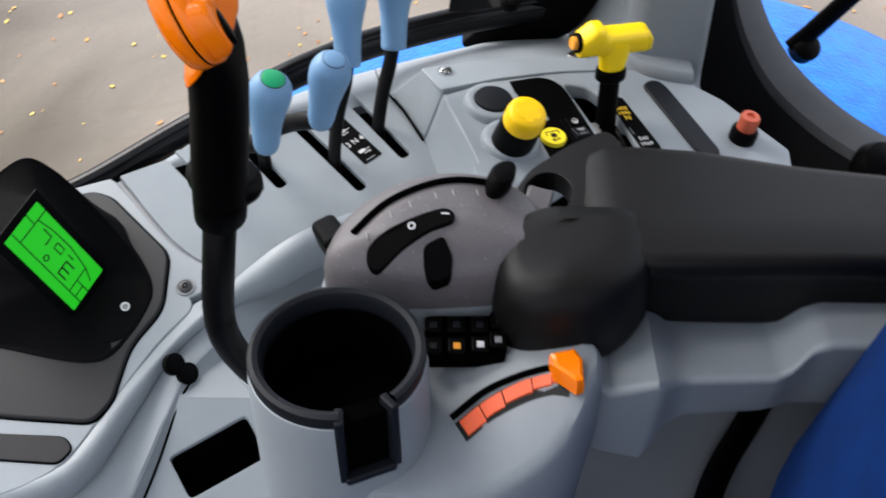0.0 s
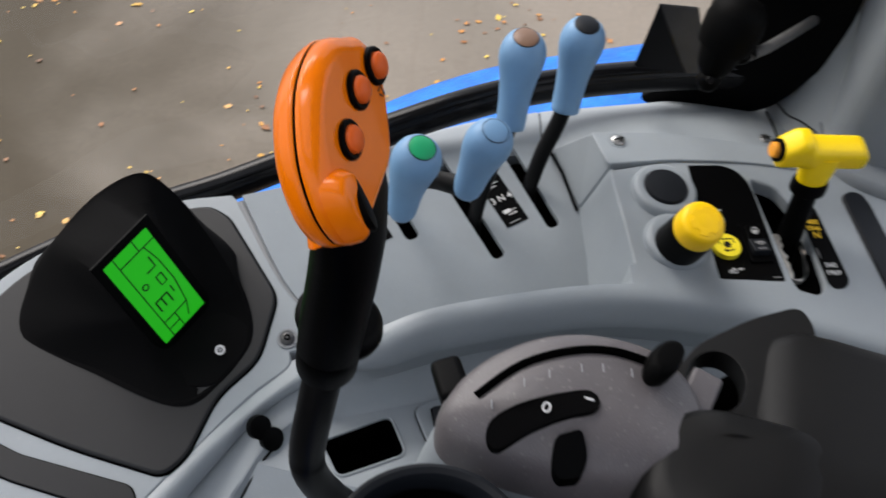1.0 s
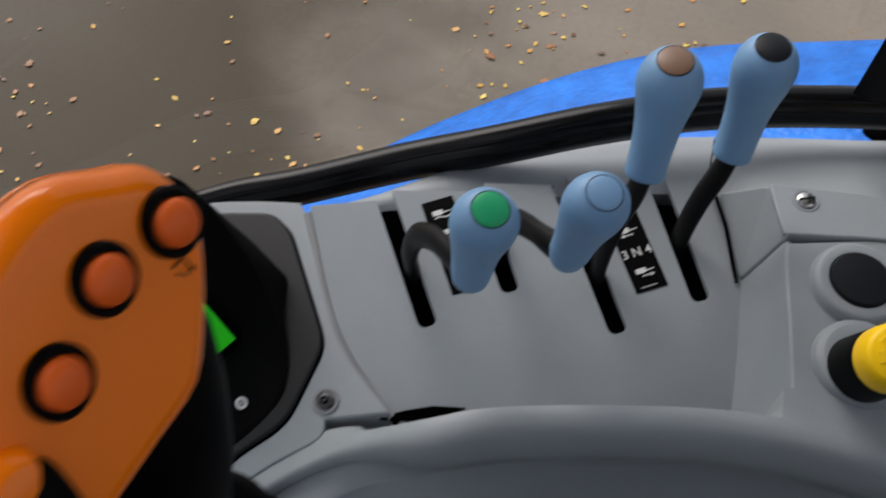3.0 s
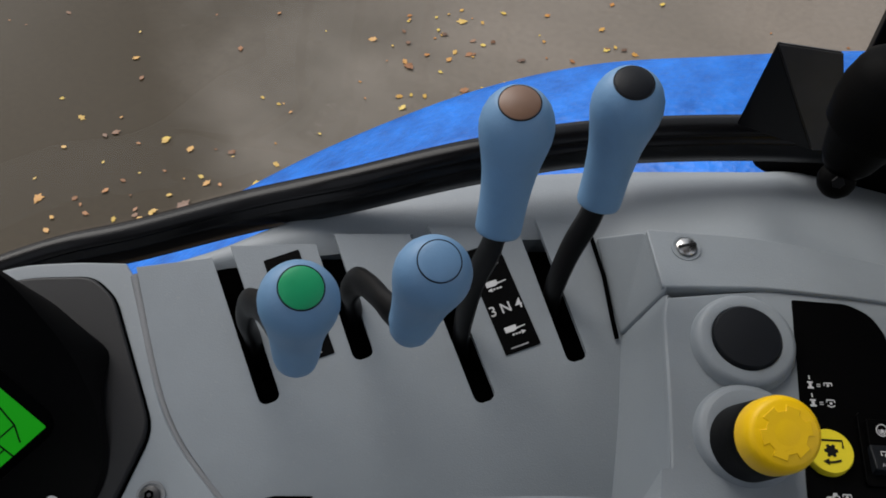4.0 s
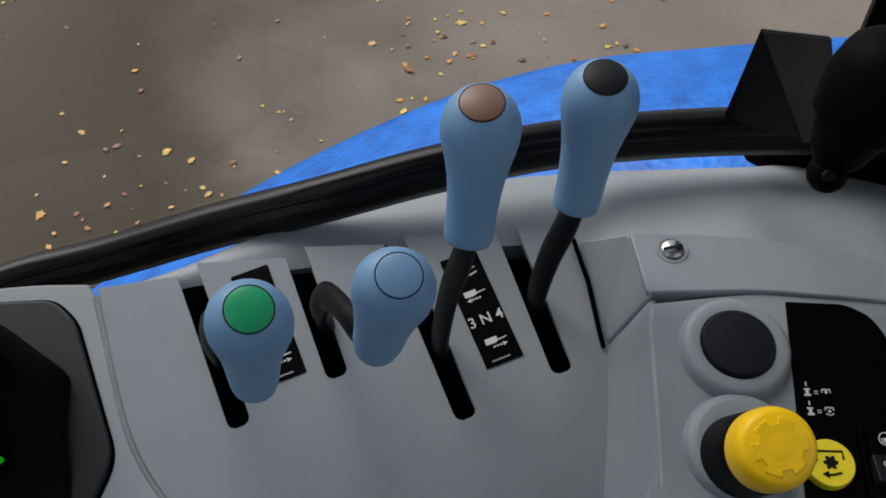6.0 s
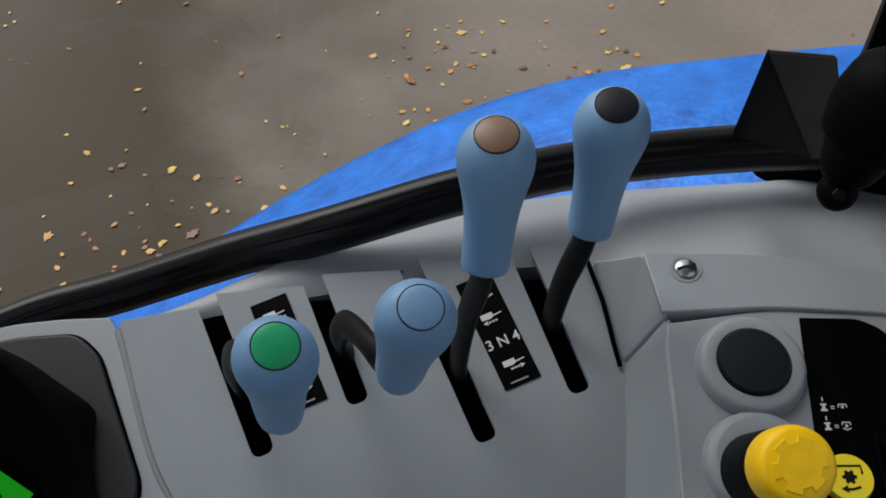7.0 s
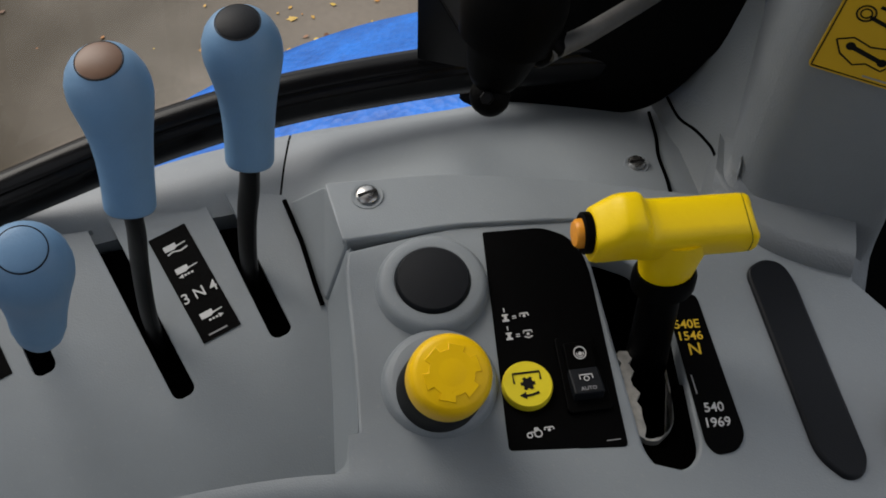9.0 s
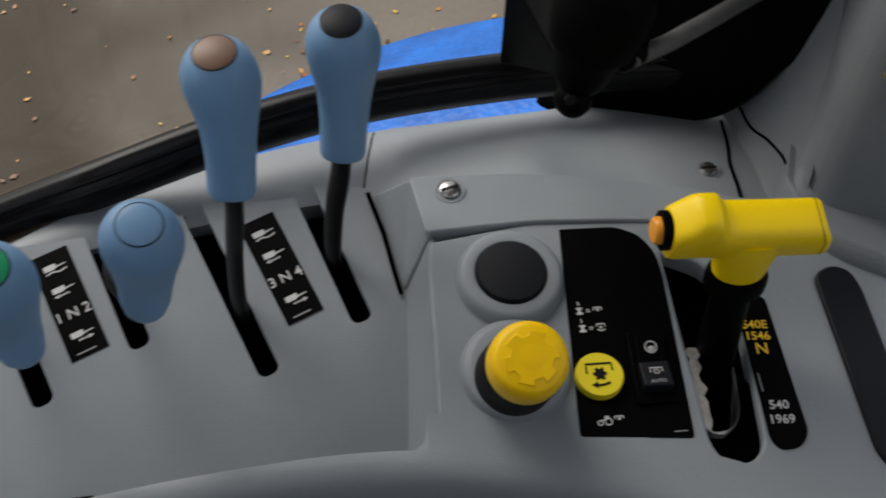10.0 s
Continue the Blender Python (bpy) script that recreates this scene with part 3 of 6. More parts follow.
def tray():
    pocket = fillet([(-0.1590, 0.5540), (-0.1168, 0.5885), (-0.0970, 0.5600), (-0.1380, 0.5290)], 0.007)
    handle = fillet([(-0.1990, 0.4885), (-0.1430, 0.5150), (-0.1250, 0.4905), (-0.1810, 0.4640)], 0.004)
    ring = [(-0.1955, 0.525), (-0.1935, 0.531), (-0.1790, 0.553), (-0.160, 0.571), (-0.138, 0.594), (-0.098, 0.618), (-0.03, 0.655), (0.03, 0.680), (0.12, 0.692), (0.30, 0.697), (0.30, 0.525)]
    part("tray", slab(ring, flat(0.091), 0.012, 0.0012, 2, holes=[pocket]), GREY, console)
    ring = [(-0.1950, 0.526), (-0.2105, 0.478), (-0.2310, 0.432), (-0.25, 0.38), (0.05, 0.36), (0.09, 0.526)]
    part("tray_slope", slab(ring, tray_z, 0.012, 0.0012, 2, holes=[handle]), GREY, console)
    part("pocket_rim", tube([(*p, 0.0912) for p in pocket] + [(*pocket[0], 0.0912)], 0.0011, 8), GREY, console)
    # black floors and walls: the wells' shade is put into the colour
    for name, ring2 in (("pocket_well", pocket), ("handle_well", handle)):
        c = sum((Vector(p[:2]) for p in ring2), Vector((0, 0))) / len(ring2)
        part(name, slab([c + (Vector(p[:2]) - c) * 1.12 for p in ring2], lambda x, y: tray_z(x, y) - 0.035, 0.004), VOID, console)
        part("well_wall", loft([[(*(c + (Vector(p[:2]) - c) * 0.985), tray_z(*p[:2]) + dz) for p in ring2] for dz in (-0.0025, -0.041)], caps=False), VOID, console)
    # the raised pad with its row of switches
    pad = fillet([(-0.103, 0.598), (-0.084, 0.612), (-0.010, 0.6485), (0.06, 0.670), (0.06, 0.55), (-0.07, 0.55)], 0.010)
    part("switch_pad", slab(pad, flat(0.0945), 0.004, 0.0015, 3), GREY, console)
    part("pad_groove", tube([(*p[:2], 0.0918) for p in pad] + [(*pad[0][:2], 0.0918)], 0.0009, 8), VOID, console)


tray()


def membrane_switch(x, y, turn, w=0.021, h=0.015):
    t = thing("console_switch", "small black square console switch", "switch", "switches on the console tray")
    m = pose(x, y, 0.0942, 0, 0, turn)
    part("frame", moved(box(w + 0.002, h + 0.002, 0.002, 0.0006, 2), m @ pose(0, 0, 0.0006)), BLACK, t)
    part("rocker", moved(box(w, h, 0.007, 0.0016), m @ pose(0, 0, 0.003, 15, -7)), CHARCOAL, t)


for x, y, r in ((-0.076, 0.596, 24), (-0.051, 0.606, 22), (-0.027, 0.613, 18), (0.003, 0.621, 14), (0.027, 0.626, 12)):
    membrane_switch(x, y, r)


def pto_block():
    ring = [(0.002, 0.7865), (0.004, 0.776), (0.020, 0.735), (0.0335, 0.6970), (0.0362, 0.6870), (0.085, 0.6990), (0.15, 0.7065), (0.30, 0.7090), (0.305, 0.76), (0.2560, 0.8200), (0.2325, 0.8370), (0.2300, 0.868), (0.17, 0.868), (0.107, 0.836), (0.046, 0.8135)]
    gate = fillet([(0.109, 0.819), (0.131, 0.817), (0.152, 0.794), (0.1715, 0.734), (0.168, 0.7245), (0.157, 0.7205), (0.149, 0.727)], 0.006)
    part("control_block", slab(ring, blk_z, 0.012, 0.0022, 3, holes=[gate]), GREY, console)
    # its sloping side down to the lever panel
    topedge = catmull([(0.0012, 0.7885, 0), (0.003, 0.776, 0), (0.019, 0.735, 0), (0.0345, 0.688, 0)], 6)
    foot = catmull([(-0.0165, 0.795, 0), (-0.0125, 0.783, 0), (0.0005, 0.745, 0), (0.017, 0.688, 0)], 6)
    rings = []
    for a, b in zip(topedge, foot):
        a3, b3 = Vector((a.x + 0.002, a.y, blk_z(a.x, a.y) - 0.0006)), Vector((b.x, b.y, pan_z(b.x, b.y) - 0.001))
        rings.append([a3 + Vector((0.003, 0, -0.003)), a3, a3.lerp(b3, 0.08) + Vector((-0.0008, 0, 0.001)), a3.lerp(b3, 0.5), a3.lerp(b3, 0.92), b3 + Vector((-0.001, 0, -0.002)), b3 + Vector((0.004, 0, -0.012))])
    part("block_side", loft(rings, closed_ring=False), GREY, console)
    # black sheet below the gate carries its shade in the colour
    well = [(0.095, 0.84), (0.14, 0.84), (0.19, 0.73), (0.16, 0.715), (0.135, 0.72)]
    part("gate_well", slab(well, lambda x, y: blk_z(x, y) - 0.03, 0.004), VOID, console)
    # worn bare steel plate seen in the gate
    mid = catmull([(0.1335, 0.772, 0), (0.1370, 0.759, 0), (0.1420, 0.746, 0), (0.1468, 0.7355, 0), (0.150, 0.7335, 0), (0.155, 0.736, 0), (0.159, 0.744, 0), (0.157, 0.755, 0), (0.153, 0.768, 0)], 4)
    rnd = random.Random(8)
    sides = ([], [])
    for i, p in enumerate(mid):
        d = (mid[min(i + 1, len(mid) - 1)] - mid[max(i - 1, 0)]).normalized()
        s = i / (len(mid) - 1)
        w = (0.0034 if s < 0.38 else 0.0012 * max(0.12, 1 - abs(s - 0.5) / 0.2)) * rnd.uniform(0.35, 1.3)
        sides[0].append((p.x - d.y * w, p.y + d.x * w))
        sides[1].append((p.x + d.y * w, p.y - d.x * w))
    part("gate_plate", slab(sides[0] + sides[1][::-1], lambda x, y: blk_z(x, y) - 0.0022, 0.004, 0.0003, 1), RAW, console, "scuffed bare steel gate plate")
    cover = [(0.1425, 0.7340), (0.151, 0.7318), (0.157, 0.7340), (0.161, 0.7425), (0.157, 0.765), (0.165, 0.765), (0.176, 0.733), (0.165, 0.718), (0.152, 0.718), (0.143, 0.727)]
    part("gate_cover", slab(cover, lambda x, y: blk_z(x, y) - 0.006, 0.003, 0.0004, 1), VOID, console)
    # the rubber pad strip
    strip = fillet([(0.1820, 0.8270), (0.1900, 0.8355), (0.1990, 0.8355), (0.2055, 0.8270), (0.2410, 0.7480), (0.2395, 0.7395), (0.2325, 0.7360), (0.2195, 0.7430)], 0.007)
    part("pad_strip", slab(strip, lambda x, y: blk_z(x, y) + 0.0025, 0.005, 0.0018, 3), CHARCOAL, console, "charcoal rubber pad strip")


pto_block()


def ridge():
    ring = [(-0.0005, 0.7895), (0.046, 0.8125), (0.107, 0.8345), (0.165, 0.846), (0.168, 0.866), (0.134, 0.8615), (0.103, 0.8585), (0.038, 0.8445), (-0.0195, 0.8205)]
    part("ridge", slab(fillet(ring, [0.002, 0.01, 0.02, 0, 0, 0.01, 0.02, 0.02, 0.002], 3), lambda x, y: blk_z(x, y) + 0.0022 - 0.10 * max(0.0, y - 0.80 - 0.3 * x), 0.02, 0.0025, 3), GREY, console)
    # the wedge at its end
    bm = bmesh.new()
    pts = [(-0.0475, 0.8355, 0.156), (-0.0195, 0.8205, 0.192), (-0.0160, 0.7900, 0.1385), (0.002, 0.7885, 0.193), (0.012, 0.80, 0.13), (-0.03, 0.845, 0.13), (-0.0195, 0.8225, 0.19)]
    v = [bm.verts.new(p) for p in pts]
    for f in ((0, 1, 2), (1, 3, 2), (2, 3, 4), (0, 2, 4, 5), (0, 5, 1), (1, 5, 4, 3)):
        bm.faces.new([v[i] for i in f])
    bm.verts.remove(v[6])
    bmesh.ops.bevel(bm, geom=bm.edges[:], offset=0.0016, segments=3, affect="EDGES", profile=0.5)
    part("wedge", bm, GREY, console)
    groove = [Vector((-0.0505, 0.835, 0.1565)), Vector((-0.035, 0.815, 0.151)), Vector((-0.0225, 0.796, 0.1425)), Vector((-0.0165, 0.7875, 0.1385))]
    part("wedge_groove", tube(groove, 0.0013, 8), VOID, console)


ridge()


def sill():
    """The trim strip between the console and the window, in two lengths."""
    back = catmull([(-0.275, 0.715, 0.142), (-0.244, 0.749, 0.141), (-0.206, 0.790, 0.146), (-0.127, 0.857, 0.146), (-0.068, 0.892, 0.146), (-0.037, 0.907, 0.146), (0.016, 0.931, 0.146), (0.051, 0.946, 0.146), (0.13, 0.962, 0.146), (0.20, 0.965, 0.146)], 6)
    front = catmull([(-0.259, 0.7120, 0.139), (-0.232, 0.7370, 0.141), (-0.1905, 0.7645, 0.145), (-0.106, 0.8130, 0.147), (-0.056, 0.8370, 0.147), (-0.02, 0.832, 0.162), (0.03, 0.842, 0.173), (0.06, 0.848, 0.171), (0.13, 0.855, 0.164), (0.20, 0.86, 0.152)], 6)
    cut = min(range(len(back)), key=lambda i: abs(back[i].x + 0.067))
    for run in (range(0, cut + 1), range(cut, len(back))):
        rings = []
        for k, i in enumerate(run):
            a, b = front[i], back[i]
            if k == 0 and i:
                d = (back[i + 1] - back[i]).normalized() * 0.0012
                a, b = a + d, b + d
            rings.append([a + Vector((0, 0, -0.030)), a + Vector((0, 0, -0.004)), a, a.lerp(b, 0.25) + Vector((0, 0, 0.0035)), a.lerp(b, 0.5) + Vector((0, 0, 0.005)), a.lerp(b, 0.8) + Vector((0, 0, 0.004)), a.lerp(b, 0.93) + Vector((0, 0, 0.002)), b + Vector((0, 0, -0.003)), b + Vector((0, 0, -0.02))])
        part("window_sill", loft(rings, closed_ring=False), GREY, console)
    # added black strip and sheet, coloured as the shade in the sill's gaps
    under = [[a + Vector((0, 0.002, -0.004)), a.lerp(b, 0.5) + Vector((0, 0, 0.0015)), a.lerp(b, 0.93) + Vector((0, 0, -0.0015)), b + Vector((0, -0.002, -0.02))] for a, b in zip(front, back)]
    part("sill_shade_strip", loft(under, closed_ring=False), VOID, console)
    part("sill_shade_sheet", slab([(-0.3, 0.70), (-0.2, 0.77), (-0.06, 0.87), (0.2, 0.95), (0.25, 0.84), (0.0, 0.80), (-0.05, 0.78), (-0.2, 0.70)], flat(0.112), 0.004), VOID, console)


sill()


# ---- small fixings ----
def screw(name, m, r=0.0062, slotted=True, mat=CHROME, recess=0.0):
    t = thing(name, "slotted zinc screw in a round recess" if slotted else "dark socket-head screw in a round recess", "screw", "console screws")
    part("washer", moved(lathe([(r * 1.5, 0.0002), (r * 1.45, 0.0007), (r * 1.2, 0.0006), (r * 1.05, -0.0006)], 28), m), GREY if slotted else GREY_DARK, t)
    part("head", moved(lathe([(r, 0.0), (r, 0.0016), (r * 0.8, 0.0026), (0, 0.0030)], 28), m), mat, t)
    if slotted:
        part("slot", moved(box(r * 1.8, r * 0.28, 0.0012, 0), m @ pose(0, 0, 0.0026, 0, 0, 20)), INK, t)
    else:
        part("socket", moved(lathe([(r * 0.5, 0), (r * 0.5, 0.0032), (r * 0.25, 0.0032), (r * 0.2, 0.002)], 6), m), VOID, t)


screw("panel_screw", axes((0.003, 0.818, blk_z(0.003, 0.818) + 0.0006), BLK_N, (1, 0.3, 0)), 0.0052)
screw("panel_screw", axes((0.1245, 0.8935, 0.1625), (0.05, -0.15, 1), (1, 0, 0)), 0.0044)
screw("socket_screw", on_low(-0.201, 0.611, 0.0005), 0.0052, False, STEEL_GREY)
screw("socket_screw", on_low(-0.426, 0.508, 0.0005), 0.0056, False, STEEL_GREY)


# ---- printed labels of the lever panel ----
def cylinder_icon(m, t, arrow):
    """A hydraulic cylinder with an arrow under it."""
    part("print", moved(merged(poly([(-0.0055, 0.0022), (0.0012, 0.0022), (0.0012, 0.0004), (0.0062, 0.0006), (0.0062, 0.0001), (0.0012, -0.0004), (-0.0005, -0.0012), (-0.0055, -0.0010)]), *( [stroke([(-0.005, -0.003), (-0.002, -0.0022), (0.002, -0.0034), (0.006, -0.0026)], 0.0008)] if arrow == 0 else [poly([(arrow * 0.0055, -0.0030), (arrow * 0.0030, -0.0018), (arrow * 0.0030, -0.0042)]), stroke([(arrow * 0.0024, -0.003), (arrow * 0.0012, -0.003)], 0.0010), stroke([(arrow * 0.0006, -0.003), (-arrow * 0.0006, -0.003)], 0.0010), stroke([(-arrow * 0.0012, -0.003), (-arrow * 0.0024, -0.003)], 0.0010)])), m), WHITE, t)


def spool_label(x, y, words):
    t = thing("lever_label", f"black label with white cylinder symbols and the words {words}", "label", "lever labels")
    m = on_pan(x, y, 0.0)
    part("plate", moved(slab(fillet([(-0.0102, -0.0322), (0.0102, -0.0322), (0.0102, 0.0322), (-0.0102, 0.0322)], 0.0008), flat(0.0004), 0.0003), m), BLACK, t)
    for dy, arrow in ((0.0225, 0), (0.0085, -1), (-0.0195, 1)):
        cylinder_icon(m @ pose(0, dy, 0.0004), t, arrow)
    part("lettering", moved(text_mesh(words, 0.0082), m @ pose(0, -0.0068, 0.0007)), WHITE, t)
    part("print", moved(stroke([(-0.006, -0.0295), (0.004, -0.0295)], 0.0008), m @ pose(0, 0, 0.0004)), GREY_PRINT, t)


spool_label(-0.0825, 0.7825, "3 N 4")
spool_label(-0.1805, 0.7305, "1 N 2")


# ---- spool valve levers ----
def spool_lever(label, cap_at, cap_way, end_at, stem, cap_mat, bowed=False):
    """A pear-shaped handle on a bent stem: cap_at and cap_way give the cap, end_at the middle of the lower end."""
    t = thing("spool_lever", label, "lever", "spool valve levers")
    stem = catmull(stem, 6)
    part("stem", tube(stem, 0.0076, 16, 0.62 if bowed else 0.5, (0.7, -0.7, 0)), STEEL_BLACK, t)
    c, e, n = Vector(cap_at), Vector(end_at), Vector(cap_way).normalized()
    ln = (c - e).length
    tail = ((c - e).normalized() * 1.9 - n * 0.9).normalized()
    p1, p2 = c - n * ln * 0.36, e + tail * ln * 0.36

    def spine(q):
        u = 1 - q
        return c * u ** 3 + p1 * 3 * u * u * q + p2 * 3 * u * q * q + e * q ** 3

    # (distance along the spine from the cap, radius)
    prof = [(0.0, 0.0088), (0.0002, 0.0096), (0.0011, 0.0110), (0.0028, 0.0127), (0.0055, 0.0145), (0.0095, 0.0159), (0.0140, 0.0165), (0.0190, 0.0163), (0.0250, 0.0153), (0.0320, 0.0139), (0.0400, 0.0125)]
    if bowed:
        prof += [(0.0480, 0.0114), (0.0560, 0.0107), (ln, 0.0100), (ln + 0.0040, 0.0091), (ln + 0.0070, 0.0072), (ln + 0.0088, 0.0046), (ln + 0.0094, 0.0012)]
    else:
        prof += [(0.0480, 0.0116), (0.0570, 0.0110), (ln, 0.0108), (ln + 0.0035, 0.0107), (ln + 0.0050, 0.0100), (ln + 0.0056, 0.0080), (ln + 0.0056, 0.0040)]
    rings, k = [], 30
    for d, r in prof:
        q = min(1.0, d / ln)
        p = spine(q)
        way = (spine(max(0.0, q - 0.03)) - spine(min(1.0, q + 0.03))).normalized()
        if q < 0.06:
            way = n
        if d > ln:
            p = p - way * (d - ln)
        m = axes(p, way, (1, 0.3, 0))
        rings.append([m @ Vector((r * math.cos(2 * math.pi * j / k), 0.95 * r * math.sin(2 * math.pi * j / k), 0)) for j in range(k)])
    part("knob", loft(rings), LEVER, t, "", 60)
    # the coloured cap set flush into the head, in a thin dark joint
    cm = axes(c, n, (1, 0.3, 0))
    part("cap_ring", moved(lathe([(0.00925, -0.002), (0.00925, 0.00025), (0.0089, 0.00028), (0.0086, -0.001)], 36), cm), INK, t)
    part("cap", moved(lathe([(0.0087, -0.002), (0.0087, 0.0004), (0.0080, 0.0008), (0.0060, 0.0014), (0.003, 0.0018), (0, 0.0019)], 36), cm), cap_mat, t)


spool_lever("light blue spool valve lever with a green cap", (-0.1190, 0.6555, 0.2915), (0.30, -0.20, 0.93), (-0.1310, 0.6590, 0.2310), [(-0.196, 0.706, 0.110), (-0.1945, 0.7045, 0.1420), (-0.1930, 0.7010, 0.165), (-0.1850, 0.6980, 0.188), (-0.1680, 0.6875, 0.207), (-0.1500, 0.6735, 0.219), (-0.1340, 0.6610, 0.229)], GREEN, True)
spool_lever("light blue spool valve lever with a plain blue cap", (-0.0790, 0.6945, 0.2835), (0.30, -0.22, 0.92), (-0.0935, 0.6955, 0.2275), [(-0.155, 0.744, 0.11), (-0.1535, 0.743, 0.145), (-0.1520, 0.739, 0.165), (-0.1420, 0.7335, 0.187), (-0.1260, 0.7205, 0.204), (-0.1110, 0.7070, 0.217), (-0.0960, 0.6970, 0.226)], LEVER, True)
spool_lever("light blue spool valve lever with a brown cap", (-0.0747, 0.7656, 0.3095), (0.08, -0.15, 0.985), (-0.0762, 0.7540, 0.2440), [(-0.094, 0.754, 0.120), (-0.0935, 0.755, 0.150), (-0.088, 0.757, 0.190), (-0.080, 0.755, 0.222), (-0.0764, 0.754, 0.246)], BROWN)
spool_lever("light blue spool valve lever with a black cap", (-0.0371, 0.8066, 0.3005), (0.10, -0.15, 0.98), (-0.0412, 0.7975, 0.2340), [(-0.058, 0.797, 0.125), (-0.0575, 0.7975, 0.150), (-0.052, 0.798, 0.185), (-0.045, 0.7975, 0.214), (-0.0415, 0.7975, 0.236)], CHARCOAL)


# ---- power take-off controls ----
def blank_boss():
    t = thing("blank_boss", "round grey boss with a charcoal blanking cap", "cap")
    m = on_blk(0.0445, 0.7785, 0.0008)
    part("boss", moved(lathe([(0.0262, -0.003), (0.0256, 0.0006), (0.0248, 0.0034), (0.0236, 0.0052), (0.0218, 0.0060), (0.0186, 0.0062), (0.0174, 0.0060), (0.0169, 0.0048)], 48), m), GREY, t)
    part("cap", moved(lathe([(0.0168, 0.003), (0.0167, 0.0070), (0.0158, 0.0081), (0.010, 0.0086), (0, 0.0088)], 44), m), CHARCOAL, t)


def pto_knob():
    t = thing("push_pull_knob", "round yellow push-pull knob on a black collar", "knob")
    m = on_blk(0.0590, 0.7335)
    part("boss", moved(lathe([(0.0258, -0.003), (0.0251, 0.0008), (0.0244, 0.0034), (0.0234, 0.0050), (0.0222, 0.0056), (0.0206, 0.0060), (0.0200, 0.0064), (0.0150, 0.0066)], 48), m), GREY, t)
    m = axes((0.0590, 0.7290, blk_z(0.059, 0.729)), (0.25, -0.34, 1), (0.92, 0.38, 0))
    part("collar", moved(lathe([(0.0182, 0.000), (0.0178, 0.012), (0.0173, 0.026), (0.0168, 0.034), (0.0160, 0.037)], 40), m), BLACK, t)
    part("knob", moved(lathe([(0.0146, 0.0310), (0.0162, 0.0316), (0.0168, 0.0345), (0.0168, 0.0405), (0.0166, 0.0445), (0.0159, 0.0474), (0.0147, 0.0491), (0.0132, 0.0499), (0.0090, 0.0508), (0.0045, 0.0513), (0, 0.0514)], 52), m), YELLOW_DEEP, t)
    # the splined relief on its face
    ring = []
    for k in range(6):
        for da, r in ((-25, 0.0092), (-19, 0.0092), (-17, 0.0118), (17, 0.0118), (19, 0.0092), (25, 0.0092)):
            a = radians(60 * k + da + 12)
            ring.append((r * math.cos(a), r * math.sin(a)))
    part("emblem", moved(slab(ring, lambda x, y: 0.0518 - 8.0 * (x * x + y * y), 0.003, 0.0004, 2), m), YELLOW_DEEP, t, "raised splined shaft relief")


def pto_plate():
    t = thing("switch_plate", "glossy black switch plate with white symbols", "switch plate")
    ring = [(0.0600, 0.8135), (0.0940, 0.7115), (0.1420, 0.7270), (0.1125, 0.8060), (0.107, 0.816), (0.098, 0.823), (0.086, 0.824)]
    part("plate", slab(fillet(ring, [0.001, 0.002, 0.002, 0.004, 0.004, 0.004, 0.004], 3), lambda x, y: blk_z(x, y) + 0.0006, 0.0016, 0.0003, 1), BLACK, t)
    # symbols
    m = on_blk(0.0830, 0.7640, 0.0007) @ Matrix.Diagonal((0.74, 0.78, 1, 1))
    for dy in (0.0118, 0.0):
        part("print", moved(merged(stroke([(-0.002, -0.0026), (0.002, -0.0026)], 0.0012), poly([(-0.0009, -0.002), (0.0009, -0.002), (0.0009, 0.0008), (-0.0009, 0.0008)]), stroke([(-0.0018, 0.001), (0.0018, 0.001)], 0.0010), stroke([(0, 0.003), (0, 0.0055)], 0.0007), stroke([(0.0042, -0.0002), (0.0066, -0.0002)], 0.0005), stroke([(0.0042, -0.0015), (0.0066, -0.0015)], 0.0005)), m @ pose(0, dy, 0)), WHITE, t)
    part("print", moved(merged(stroke([(0.0090, 0.0110), (0.0092, 0.0128), (0.0140, 0.0128), (0.0142, 0.0110)], 0.0007), poly(circle(0.0116, 0.0112, 0.0009, 10)), stroke([(0.0090, 0.0), (0.0092, 0.0016), (0.0140, 0.0016), (0.0142, 0.0)], 0.0007), poly(circle(0.0116, -0.0006, 0.0009, 10)), stroke([(0.0092, -0.002), (0.0116, -0.003), (0.0140, -0.002)], 0.0007)), m), WHITE, t)
    # small machine symbol at the foot
    m = on_blk(0.1035, 0.7220, 0.0007) @ Matrix.Diagonal((0.82, 0.82, 1, 1))
    part("print", moved(merged(stroke(arc(-0.0035, -0.0006, 0.0013, 0, 360), 0.0006), stroke(arc(0.0010, -0.0001, 0.0019, 0, 360), 0.0006), poly([(-0.0042, 0.001), (-0.001, 0.0012), (-0.0006, 0.0032), (0.0014, 0.0032), (0.0018, 0.0018), (-0.001, 0.0005)]), stroke([(0.0046, 0.0012), (0.0048, 0.0026), (0.0092, 0.0026), (0.0094, 0.0012)], 0.0006), poly(circle(0.0070, 0.0012, 0.0008, 10))), m), WHITE, t)
    part("print", moved(stroke([(-0.003, 0), (0.003, 0)], 0.0004), on_blk(0.1355, 0.7280, 0.0007)), GREY_PRINT, t)
    return t


